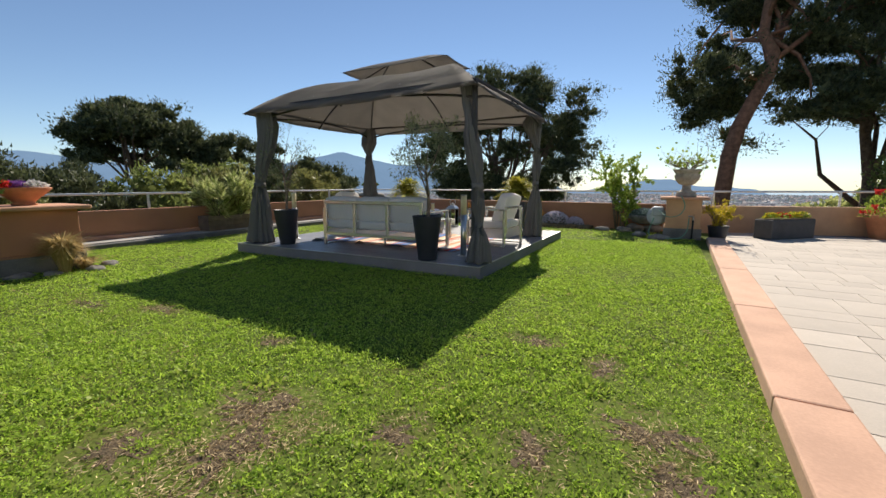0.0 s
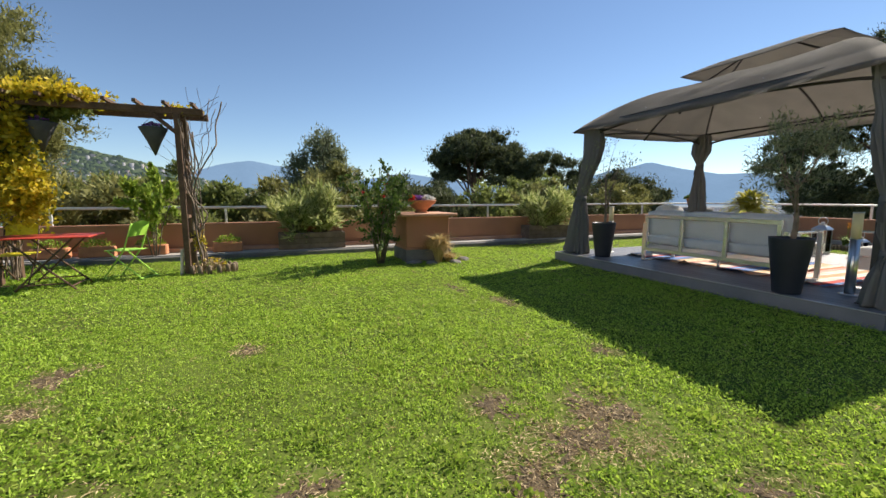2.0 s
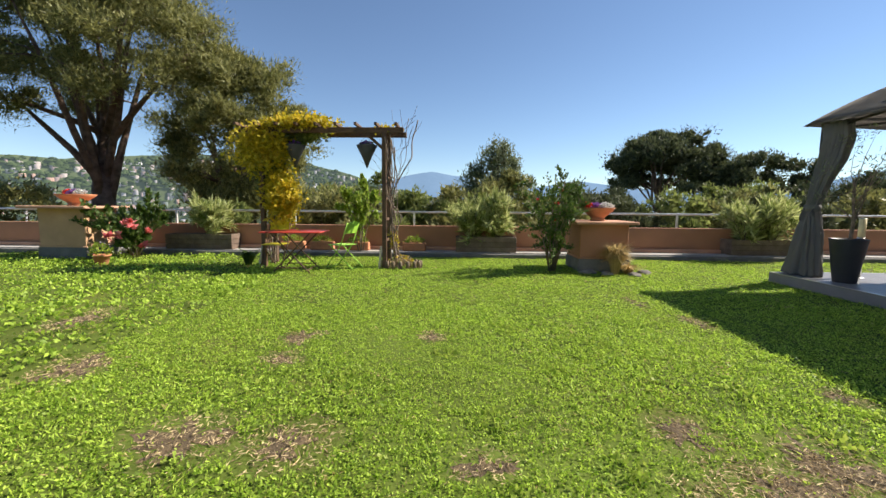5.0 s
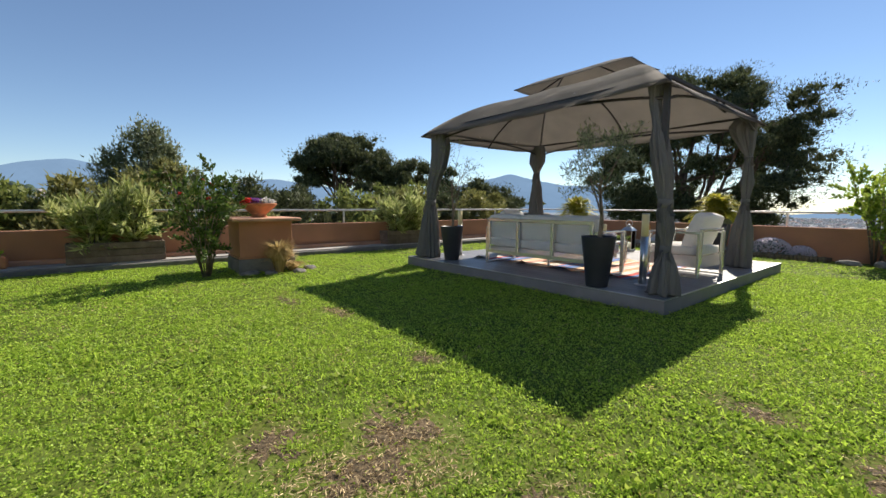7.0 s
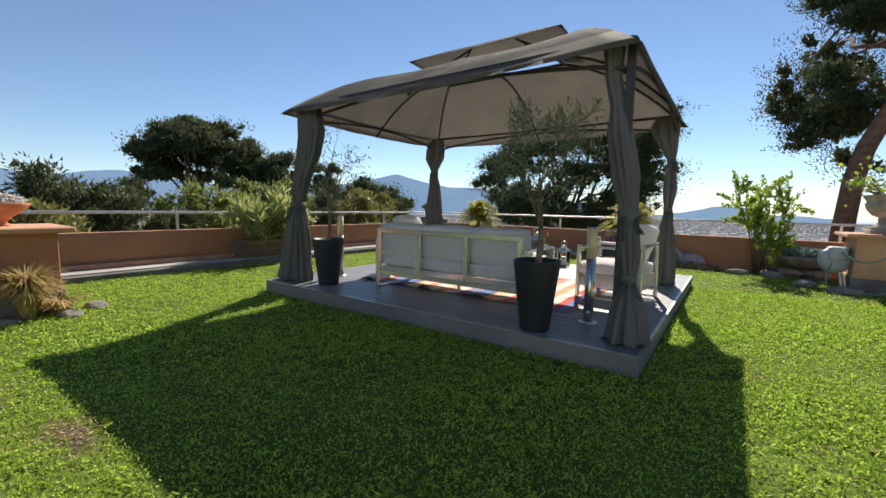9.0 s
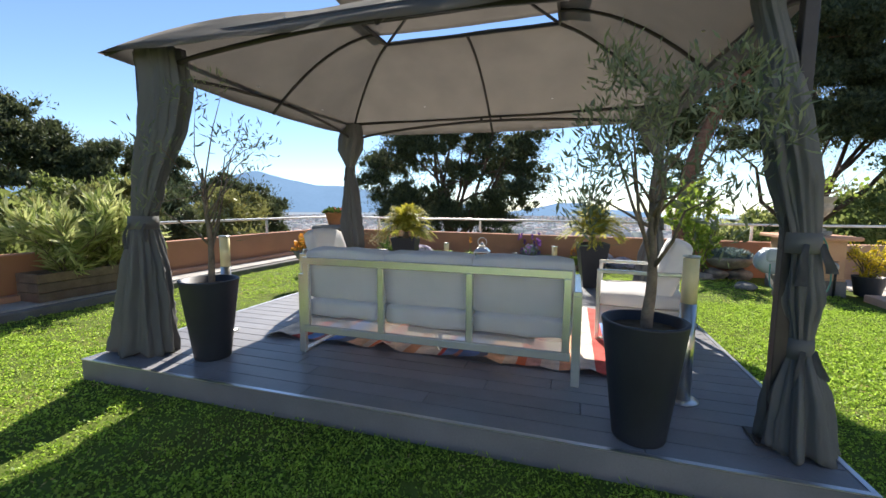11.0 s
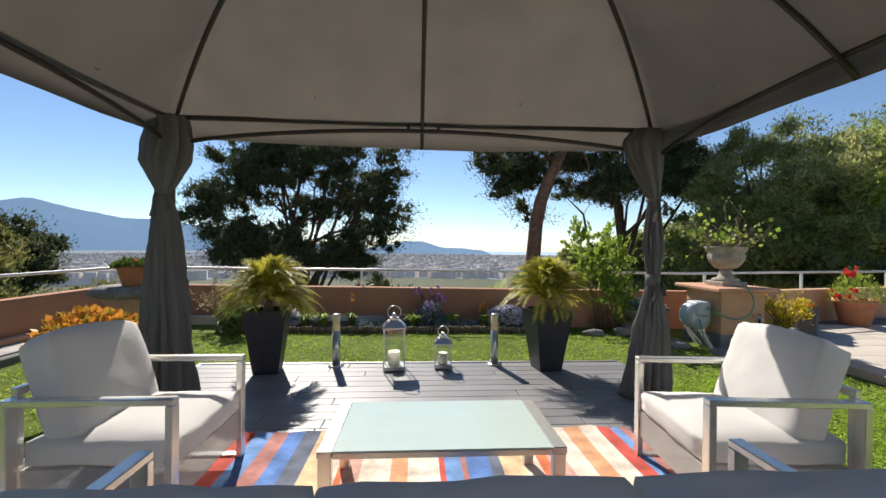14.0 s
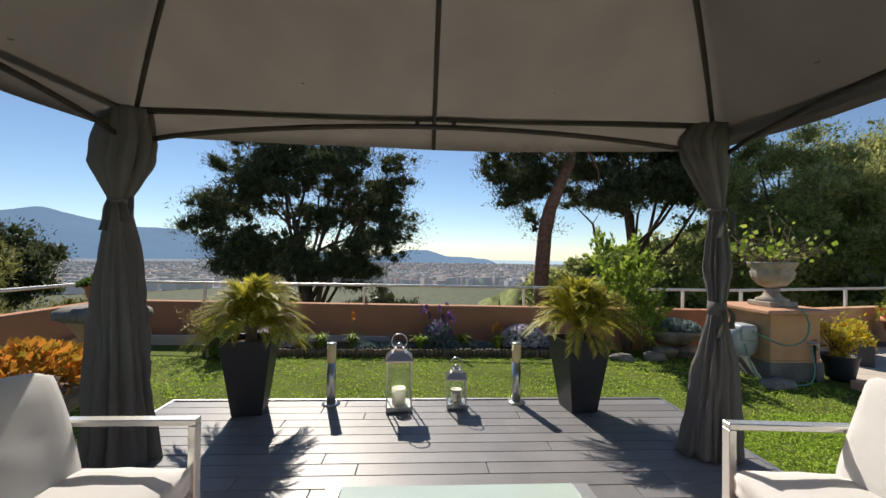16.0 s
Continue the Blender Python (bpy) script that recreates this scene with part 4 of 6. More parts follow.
# ---- trees ----
def tree(name, at, height, trunk_r, lean, crown, label, material, bark="bark", n=9000, leaf=0.16, limbs=9, lumps=26, bare=0.35, seed=0, category="tree", aspect=0.42, lump=0.36, flat=0.85, low=-0.6, solid=0.7, path=None, core=0.08, pads=1.0):
    """A tapered trunk with limbs and branches that carry clumps of small leaves, gaps between them; crown: centre offset and radii."""
    global rng
    rng = np.random.default_rng(100 + seed)
    e = thing(name, at, label, category)
    (cx, cy, cz), (rx, ry, rz) = crown
    R = np.array([rx, ry, rz])
    ts = np.linspace(0, 1, 9)
    spine = [Vector((cx * t**1.4 + lean * math.sin(5.0 * t) * 0.4, cy * t**1.4 + lean * 0.25 * math.sin(4 * t + 1), cz * t * 0.97 - (0.3 if t == 0 else 0))) for t in ts]
    if path:
        spine = [Vector((px, py, pz)) for px, py, pz in path]
        ts = np.linspace(0, 1, len(spine))
    bm = tube(spine, [trunk_r * (1.25 - 0.85 * t) for t in ts], 10)
    heads = unit(lumps)
    heads[:, 2] = np.where(heads[:, 2] < low, -heads[:, 2], heads[:, 2])
    edge = np.array([1 + 0.22 * noise.noise(Vector(h) * 1.7 + Vector((seed, 0, 0))) for h in heads])
    heads = heads * (rng.uniform(0.35, 1, lumps) ** 0.5 * 0.88 * edge)[:, None] * R + (cx, cy, cz)
    main = min(limbs, lumps)
    ends = []
    for k in range(lumps):
        h = Vector(heads[k])
        if k < main:
            t0 = rng.uniform(bare, 0.92)
            m = len(spine) - 1
            i = int(t0 * m)
            a = spine[i].lerp(spine[min(m, i + 1)], t0 * m - i)
            r0 = trunk_r * (0.55 - 0.3 * t0)
        else:
            near = min(ends, key=lambda q: (q[0] - h).length)
            a, r0 = near[0], near[1] * 0.5
        mid1 = a.lerp(h, 0.35) + Vector((*rng.normal(size=2) * rx * 0.05, 0.03 * rz))
        mid2 = a.lerp(h, 0.7) + Vector((*rng.normal(size=2) * rx * 0.05, 0.05 * rz))
        tube([a, mid1, mid2, h], [r0, r0 * 0.7, r0 * 0.45, r0 * 0.15], 6 if k < main else 4, bm)
        if k < main:
            ends += [(mid1, r0 * 0.7), (mid2, r0 * 0.45), (h, r0 * 0.3)]
    part("trunk", bm, M[bark], e, smooth=True)
    pick = rng.integers(0, lumps, n)
    size = rng.uniform(0.6, 1.25, lumps)[pick][:, None] * lump
    blob = np.array([rx, ry, (rx + ry) / 2 * flat * pads])
    small = unit(lumps * 9) * rng.uniform(0.35, 0.95, (lumps * 9, 1))
    sub = small[pick * 9 + rng.integers(0, 9, n)]
    off = sub * 0.68 + unit(n) * (rng.uniform(0, 1, (n, 1)) ** 0.6) * (0.50 if pads < 1 else 0.55)
    pts = heads[pick] + off * size * blob
    d = unit(n) * 0.7 + off * 0.7 + [0, 0, 0.55]
    d /= np.linalg.norm(d, axis=1, keepdims=True)
    s = np.cross(d, unit(n))
    s /= np.linalg.norm(s, axis=1, keepdims=True) + 1e-9
    ln = (leaf * rng.uniform(0.6, 1.3, n))[:, None]
    w = ln * aspect / 2
    inner = rng.uniform(0, 1, n) < core
    pts[inner] = (heads[pick] + sub * 0.55 * size * blob + unit(n) * leaf)[inner]
    ln[inner] *= 1.5
    w[inner] *= 3.5
    if category == "olive tree" or material in ("bright", "bush"):
        v = np.stack([pts, pts + d * ln * 0.45 + s * w, pts + d * ln, pts + d * ln * 0.45 - s * w], 1).reshape(-1, 3)
        f = np.arange(4 * n).reshape(-1, 4)
    else:
        v = np.stack([pts - s * w, pts + s * w, pts + d * ln], 1).reshape(-1, 3)
        f = np.arange(3 * n).reshape(-1, 3)
    mesh_arrays("crown", v, f, M[material], e, kind="")
    return e


RED_TRUNK = [(0.1, 0, -0.3), (-0.2, 0, 5.0), (0.0, -0.1, 8.0), (0.3, -0.2, 9.6), (0.9, -0.3, 11.2), (1.5, -0.4, 12.6), (1.6, -0.4, 13.6), (1.0, -0.4, 14.8), (1.1, -0.4, 16.6), (1.4, -0.4, 18.6), (2.0, -0.5, 21.5)]
PINE = "umbrella pine with dark needle clumps beyond the wall"
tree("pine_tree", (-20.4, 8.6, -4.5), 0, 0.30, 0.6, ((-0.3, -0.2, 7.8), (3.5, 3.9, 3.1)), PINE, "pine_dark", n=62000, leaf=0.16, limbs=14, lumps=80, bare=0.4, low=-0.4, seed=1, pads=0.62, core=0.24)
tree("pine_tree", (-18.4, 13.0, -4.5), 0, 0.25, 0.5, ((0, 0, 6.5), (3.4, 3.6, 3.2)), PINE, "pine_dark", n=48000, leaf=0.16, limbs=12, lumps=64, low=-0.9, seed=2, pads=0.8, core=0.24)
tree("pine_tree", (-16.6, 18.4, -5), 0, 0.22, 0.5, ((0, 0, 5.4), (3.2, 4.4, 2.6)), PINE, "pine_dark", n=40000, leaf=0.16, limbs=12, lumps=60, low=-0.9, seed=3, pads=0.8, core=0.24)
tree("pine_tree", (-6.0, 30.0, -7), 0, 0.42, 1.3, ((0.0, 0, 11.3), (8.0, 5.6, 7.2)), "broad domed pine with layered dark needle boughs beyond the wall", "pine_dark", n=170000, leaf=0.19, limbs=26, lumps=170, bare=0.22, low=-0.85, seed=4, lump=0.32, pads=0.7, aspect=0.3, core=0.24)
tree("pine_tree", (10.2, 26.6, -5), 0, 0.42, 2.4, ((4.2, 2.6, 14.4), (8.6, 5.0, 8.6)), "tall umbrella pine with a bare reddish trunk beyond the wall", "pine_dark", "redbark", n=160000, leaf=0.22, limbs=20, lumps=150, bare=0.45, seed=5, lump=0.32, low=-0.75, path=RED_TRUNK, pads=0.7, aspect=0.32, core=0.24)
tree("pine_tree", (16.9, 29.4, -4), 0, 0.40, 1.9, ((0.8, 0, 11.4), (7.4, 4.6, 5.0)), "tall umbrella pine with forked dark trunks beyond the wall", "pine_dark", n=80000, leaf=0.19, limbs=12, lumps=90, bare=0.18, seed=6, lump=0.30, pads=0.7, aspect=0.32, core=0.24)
tree("pine_tree", (21, 21, -1), 0, 0.3, 0.8, ((0, 0, 5.4), (3.8, 3.6, 4.2)), PINE, "sun_painted", n=36000, leaf=0.17, lumps=70, seed=7, low=-0.9)
tree("pine_tree", (-8.2, -18.0, -2.5), 0, 0.42, 1.6, ((0.2, 0.2, 8.6), (3.6, 4.6, 4.0)), "large spreading pine with a thick leaning trunk beyond the wall", "pine", n=120000, leaf=0.15, limbs=16, lumps=140, bare=0.35, low=-0.6, seed=8, lump=0.31, pads=0.8, aspect=0.22)
tree("pine_tree", (-8.6, -13.2, -3.0), 0, 0.28, 0.6, ((0, 0.1, 6.6), (2.5, 2.9, 3.6)), "tall bushy pine beyond the wall", "pine", n=90000, leaf=0.14, limbs=16, lumps=110, bare=0.2, low=-0.95, seed=9, lump=0.36, pads=0.85, aspect=0.24)
tree("bushy_tree", (-10.0, -3.4, -3.0), 0, 0.12, 0.3, ((0, 0, 4.6), (1.3, 1.6, 2.1)), "grey-green bushy tree beyond the wall", "olive", n=16000, leaf=0.11, limbs=12, lumps=50, bare=0.2, seed=10, low=-0.9, flat=1.3)
for k, (x, y, z, r, h, m) in enumerate(((-7.6, -9.8, -2.0, 1.5, 2.3, "pine"), (-9.5, -6.8, -2.0, 1.7, 2.0, "bush"), (-9.5, -5.0, -2.0, 1.6, 1.9, "pine"), (-9, -1.5, -2.0, 1.5, 1.9, "bush"), (-10.7, 0.4, -2.2, 1.8, 2.0, "pine_dark"), (-12.4, 1.6, -2.4, 1.8, 2.1, "bush"), (-10.5, 3.4, -2.4, 1.8, 1.9, "pine_dark"), (-8.8, 7.2, -2.4, 1.7, 1.8, "pine_dark"), (-9.6, 11, -2.8, 2.0, 2.0, "pine_dark"), (-9, 15.5, -3, 2.0, 1.7, "pine"), (0.8, 15.0, -2.6, 1.5, 1.6, "pine_dark"), (-6.4, -12.6, -2.0, 1.5, 1.7, "bush"), (-6.5, -15, -2.0, 1.6, 1.6, "bush"), (-6, -19, -2.0, 2.2, 2.4, "pine"), (-3.0, 15.5, -3, 1.7, 1.7, "pine_dark"))):
    tree("bushy_tree", (x, y, z), 0, 0.1, 0.2, ((0, 0, h), (r, r * 1.1, 1.5)), "dense evergreen bush beyond the wall", m, n=10000, leaf=0.13, lumps=34, bare=0.15, low=-0.9, lump=0.34, flat=0.8, seed=20 + k)
for k, (x, y, z, r, h, m) in enumerate(((15.6, 14.2, -1.4, 2.0, 1.7, "bush"), (16, 16, -0.5, 2.8, 2.4, "bush"), (19.5, 17, 0.0, 3.2, 3.4, "sun_painted"), (17, 11, -1.0, 2.4, 1.6, "bush"), (23, 15, 0.5, 3.2, 3.0, "bright"), (25, 20, 1.6, 3.6, 3.6, "sun_painted"), (29, 18, 4, 4, 3.6, "bush"), (27, 26, 2, 4.2, 4.7, "bush"), (33, 24, 4, 4.4, 3.4, "bright"), (22, 26, 0, 3.8, 5.0, "bush"), (36, 17, 5, 4.6, 3.4, "sun_painted"), (31, 12, 3, 4, 3.2, "bush"), (38, 28, 5, 5, 4.4, "bush"), (18.5, 20, -2, 2.4, 2.6, "bush"), (24, 9, 0, 3.4, 2.4, "sun_painted"), (21, 12.5, -1, 2.6, 1.6, "bright"))):
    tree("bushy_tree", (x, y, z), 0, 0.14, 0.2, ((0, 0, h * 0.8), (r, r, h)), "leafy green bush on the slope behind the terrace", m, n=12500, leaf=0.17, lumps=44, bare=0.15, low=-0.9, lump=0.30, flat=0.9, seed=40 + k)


belt = random.Random(9)
for k in range(20):
    y = -11.5 + k * 1.25 + belt.uniform(-0.4, 0.4)
    r = belt.uniform(1.3, 1.9)
    tree("bushy_tree", (belt.uniform(-13.5, -6.8), y, -2.6), 0, 0.09, 0.2, ((0, 0, belt.uniform(2.6, 3.6)), (r, r * 1.1, belt.uniform(1.3, 1.9))), "dense evergreen bush beyond the wall", belt.choice(("pine", "pine_dark", "pine", "bush")), n=9000, leaf=0.14, limbs=6, lumps=30, bare=0.15, low=-0.95, lump=0.36, flat=0.85, seed=120 + k)


def shrub(name, at, label, material, r, h, n, leaf, stems=7, seed=0, low=0.25, aspect=0.4, category="shrub", dirs_up=0.4, stem_r=0.012):
    """Thin stems from one foot, leaves along them."""
    global rng
    rng = np.random.default_rng(300 + seed)
    e = thing(name, at, label, category)
    bm, pts, dirs = bmesh.new(), [], []
    for k in range(stems):
        a = 2 * math.pi * k / stems + rng.uniform(-0.4, 0.4)
        rr, hh = r * rng.uniform(0.35, 1), h * rng.uniform(0.7, 1.0)
        p = [Vector((0.05 * math.cos(a), 0.05 * math.sin(a), 0)), Vector((rr * 0.35 * math.cos(a), rr * 0.35 * math.sin(a), hh * 0.4)), Vector((rr * 0.75 * math.cos(a + 0.2), rr * 0.75 * math.sin(a + 0.2), hh * 0.75)), Vector((rr * math.cos(a), rr * math.sin(a), hh))]
        tube(p, [stem_r, stem_r * 0.8, stem_r * 0.5, stem_r * 0.25], 5, bm)
        for j in range(4):
            t = rng.uniform(low, 0.95)
            i = int(t * 3)
            s = p[i].lerp(p[min(3, i + 1)], t * 3 - i)
            q = s + Vector(rng.normal(size=3)) * r * 0.28 + Vector((0, 0, r * 0.18))
            tube([s, s.lerp(q, 0.5) + Vector(rng.normal(size=3)) * r * 0.04, q], [stem_r * 0.45, stem_r * 0.3, stem_r * 0.15], 4, bm)
            for u in np.linspace(0.2, 1.05, n // (stems * 5)):
                pts.append(s.lerp(q, u))
                dirs.append((q - s).normalized())
        for u in np.linspace(low, 1.0, n // (stems * 5)):
            i = min(2, int(u * 3))
            pts.append(p[i].lerp(p[i + 1], u * 3 - i))
            dirs.append((p[i + 1] - p[i]).normalized())
    part("stem", bm, M["twig"], e, smooth=True)
    pts, dirs = np.array(pts), np.array(dirs) + np.array([0, 0, dirs_up])
    v, f = leaves(pts + rng.normal(size=pts.shape) * 0.02, leaf, aspect, dirs, 0.9)
    mesh_arrays("foliage", v, f, M[material], e, kind="")
    return e


def olive_in_pot(at, h, r, seed, n, cz=0.6, rz=0.5, stem=0.021):
    return tree("olive_tree", at, 0, stem, 0.05, ((0.02, 0, h * cz), (r, r, h * rz)), "young olive tree with thin grey-green leaves in the tall pot", "olive", "twig", n=n, leaf=0.06, limbs=12, lumps=34, bare=0.3, seed=seed, category="olive tree", aspect=0.2, lump=0.34, flat=1.2, solid=0.9, core=0)


olive_in_pot((0.89, 0.37, DZ + 0.55), 1.55, 0.52, 61, 620)
olive_in_pot((3.91, 0.19, DZ + 0.55), 1.45, 0.52, 62, 2600, 0.56, 0.50, 0.026)


def palm(at, seed):
    global rng
    rng = np.random.default_rng(seed)
    e = thing("palm", at, "small feathery palm with yellow-green fronds in the square pot", "palm", "palms in pots")
    part("stem", tube([(0, 0, 0), (0, 0, 0.12), (0.01, 0, 0.2)], [0.06, 0.05, 0.035], 10), M["twig"], e, smooth=True)
    V, F, bm = [], [], bmesh.new()
    for k in range(112):
        a, up = rng.uniform(0, 2 * math.pi), rng.uniform(0.25, 1.5)
        ln = rng.uniform(0.46, 0.62)
        mid = [Vector((math.cos(a) * ln * (math.cos(up) * 0.86 * t + 0.14 * t * t), math.sin(a) * ln * (math.cos(up) * 0.86 * t + 0.14 * t * t), 0.2 + ln * (math.sin(up) * t * 1.3 - 0.55 * t**2.6))) for t in np.linspace(0, 1, 12)]
        tube(mid, [0.004] * 6 + [0.002] * 6, 3, bm, cap=False)
        for i in range(3, 12):
            d = (mid[i] - mid[i - 1]).normalized()
            side = d.cross(Vector((0, 0, 1))).normalized()
            for s in (-1, 1):
                for q in (0.0, 0.25, 0.5, 0.75):
                    b0 = mid[i - 1].lerp(mid[i], q)
                    tip = b0 + (side * s * 0.6 + d * 0.9 + Vector((0, 0, -0.14 + 0.2 * rng.random()))) * 0.17 * (1 - 0.4 * i / 12)
                    m_ = b0.lerp(tip, 0.4)
                    w = d * 0.0075
                    c = len(V)
                    V += [b0, m_ + w, tip, m_ - w]
                    F.append((c, c + 1, c + 2, c + 3))
    part("frond_stalk", bm, M["palm"], e)
    mesh_arrays("fronds", np.array([tuple(v) for v in V]), F, M["palm"], e, kind="")


palm((0.84, 4.39, DZ + 0.55), 11)
palm((3.84, 4.40, DZ + 0.55), 12)
shrub("rose_bush", (-0.75, -3.35, 0), "tall leafy rose bush with red blooms beside the pedestal", "rose", 0.62, 1.80, 5600, 0.058, stems=18, seed=5, low=0.22, aspect=0.6)
shrub("rose_bush", (-1.95, -12.15, 0), "leafy rose bush with large pink-red blooms beside the far pedestal", "rose", 0.72, 1.15, 4200, 0.1, stems=16, seed=6, low=0.2, aspect=0.6)
for k, (y, h, r, z) in enumerate(((-4.75, 0.7, 0.5, 0.42), (-4.15, 0.85, 0.45, 0.42), (1.6, 0.75, 0.6, 0.42), (2.15, 0.75, 0.55, 0.42), (-11.0, 0.8, 0.45, 0.42))):
    shrub("oleander", (-2.88, y, z), "variegated oleander with narrow leaves in the wooden planter", "oleander", r, h, 3600, 0.19, stems=16, seed=8 + k, low=0.05, aspect=0.16)
shrub("lemon_shrub", (5.75, 7.2, 0), "tall bright-leaved shrub with thin stems in the flower bed", "bright", 0.62, 2.05, 2700, 0.085, stems=10, seed=15, low=0.42, aspect=0.55)


# ---- blooms, beds and loose plants ----
def blooms(parent, name, spots, r, material, petals=9):
    """Flower heads: rosettes of petals, each a part of its own where they are few."""
    spots = np.asarray(spots, float)
    if len(spots) > 40:
        pts = np.repeat(spots, petals, 0)
        v, f = leaves(pts, r, 0.8, unit(len(pts)) * [1, 1, 0.7] + [0, 0, 0.5], 0.3)
        return mesh_arrays("bloom_cover", v, f, M[material], parent, kind="stuff")
    for spot in spots:
        v, f = leaves(np.repeat(spot[None], petals, 0), r, 0.8, unit(petals) * [1, 1, 0.7] + [0, 0, 0.5], 0.3)
        mesh_arrays("bloom", v, f, M[material], parent, kind="")


def mound(name, at, label, material, rx, ry, h, n, leaf, flower=None, nf=60, fr=0.02, seed=0, aspect=0.5, category="flowers", up=0.7):
    """A low cushion of leaves, with blooms over it."""
    global rng
    rng = np.random.default_rng(700 + seed)
    e = thing(name, at, label, category)
    p = unit(n) * rng.uniform(0.3, 1, (n, 1)) ** 0.5
    p[:, 2] = np.abs(p[:, 2])
    p = p * (rx, ry, h)
    v, f = leaves(p, leaf, aspect, p / max(rx, ry) + [0, 0, up], 0.7)
    mesh_arrays("foliage", v, f, M[material], e, kind="")
    if flower:
        q = unit(nf)
        q[:, 2] = np.abs(q[:, 2]) * 0.9 + 0.15
        blooms(e, "blooms", q * (rx * 0.95, ry * 0.95, h * 1.02), fr, flower)
    return e


for k, (m, x, y) in enumerate((("red", -0.18, 0.0), ("purple", -0.02, 0.05), ("whitepetal", 0.15, 0.0), ("purple", -0.06, -0.1), ("whitepetal", 0.1, -0.1), ("red", -0.14, 0.12))):
    for bx, by, bz, s in ((-1.15, -2.42, 1.13, 1.0), (-2.0, -13.45, 1.33, 1.15)):
        mound("pansy", (bx + x * 0.3 * s, by + x * s, bz + 0.02), "pansies with rounded petals in the terracotta bowl", "rose", 0.1, 0.1, 0.09, 60, 0.04, m, 26, 0.05, seed=k)


def dots_on(name, at, r, h, n, material, fr, seed, label):
    global rng
    rng = np.random.default_rng(seed)
    e = thing(name, at, label, "roses")
    q = unit(n) * rng.uniform(0.6, 1, (n, 1))
    q[:, 2] = np.abs(q[:, 2])
    blooms(e, "blooms", q * (r, r, h), fr, material, 14)


dots_on("rose_bloom", (-0.75, -3.35, 0.7), 0.45, 1.05, 9, "red", 0.05, 31, "red rose blooms on the tall rose bush")
dots_on("rose_bloom", (-1.2, -11.4, 0.4), 0.9, 0.7, 7, "pink", 0.11, 32, "large pink-red rose blooms on the rose bush")


def tuft(name, at, label, material, r, h, n, seed, category="grass tuft", w=0.006):
    """Arching thin blades from one foot."""
    global rng
    rng = np.random.default_rng(seed)
    e = thing(name, at, label, category)
    V, F = [], []
    for k in range(n):
        a, rr, hh = rng.uniform(0, 6.28), r * rng.uniform(0.3, 1), h * rng.uniform(0.6, 1)
        d = np.array([math.cos(a), math.sin(a), 0])
        s = np.array([-d[1], d[0], 0]) * w
        p = [np.array([0, 0, 0]) + d * 0.05, d * rr * 0.4 + [0, 0, hh * 0.8], d * rr + [0, 0, hh * rng.uniform(0.5, 1.0)]]
        c = len(V)
        V += [p[0] - s, p[0] + s, p[1] + s, p[1] - s, p[2] + s * 0.2, p[2] - s * 0.2]
        F += [(c, c + 1, c + 2, c + 3), (c + 3, c + 2, c + 4, c + 5)]
    mesh_arrays("foliage", np.array(V), F, M[material], e, kind="")
    return e


tuft("grass_tuft", (-0.48, -2.30, 0), "dry golden feather-grass tuft beside the pedestal", "straw", 0.38, 0.62, 1300, 71)
tuft("grass_tuft", (-0.55, -2.05, 0), "dry golden feather-grass tuft beside the pedestal", "straw", 0.35, 0.22, 260, 72)
tuft("leafy_clump", (-1.1, -9.2, 0), "green strap-leaved clump at the pergola foot", "rose", 0.4, 0.35, 60, 73, w=0.02)


# flower bed in front of the sea wall
def bed():
    bm = box(-0.9, 5.1, 7.0, 7.75, -0.05, 0.07, 0.02)
    part("bed_soil", bm, M["soil"], kind="structure")
    e = thing("log_edging", (0, 0, 0), "low edging of short upright logs round the flower bed", "edging")
    r = random.Random(3)
    log = as_mesh("log", lathe([(0.032, 0), (0.032, 0.13), (0.02, 0.14)], 8), M["log"], True)
    x = -0.9
    while x < 5.1:
        ob = new("log", log)
        ob.parent = e
        ob.matrix_basis = pose(x, 6.96, -0.01 - r.uniform(0, 0.02), r.uniform(-4, 4), r.uniform(-3, 3), r.uniform(0, 90))
        x += 0.066
    part("kerb_north", box(-2.49, 6.6, 7.76, 7.84, -0.1, 0.16, 0.01), M["paving"], kind="structure")
    part("kerb_north_bed", box(-2.49, 6.6, 7.842, 8.2, -0.1, 0.10), M["soil"], kind="structure")


bed()
rows = (("mound_daisy", 0.0, "mauve", 0.38, 0.30), ("mound_daisy", 4.05, "mauve", 0.42, 0.34), ("mound_daisy", 4.6, "mauve", 0.25, 0.2))
for k, (nm, x, m, r, h) in enumerate(rows):
    mound("daisy_mound", (x, 7.35, 0.06), "grey-green daisy mound thick with mauve blooms in the bed", "grey_leaf", r, 0.28, h, 900, 0.05, m, 620, 0.032, seed=50 + k)
for k, (x, r) in enumerate(((1.95, 0.34), (3.25, 0.34), (1.5, 0.2), (2.9, 0.2))):
    mound("thyme_mound", (x, 7.25, 0.05), "low grey-blue cushion plant in the flower bed", "grey_leaf", r, 0.2, 0.13, 700, 0.035, "mauve" if k % 2 else None, 30, 0.015, seed=60 + k)
for k, (x, y) in enumerate(((0.75, 7.3), (1.25, 7.35), (2.35, 7.2), (3.05, 7.3), (3.62, 7.25), (0.45, 7.3))):
    tuft("lily_clump", (x, y, 0.05), "bright green strap-leaved clump in the flower bed", "bright", 0.22, 0.30, 90, 80 + k, "plants", 0.012)
mound("lavender", (2.65, 7.4, 0.05), "lavender with purple flower heads in the flower bed", "grey_leaf", 0.28, 0.25, 0.42, 800, 0.06, "purple", 60, 0.035, seed=66)


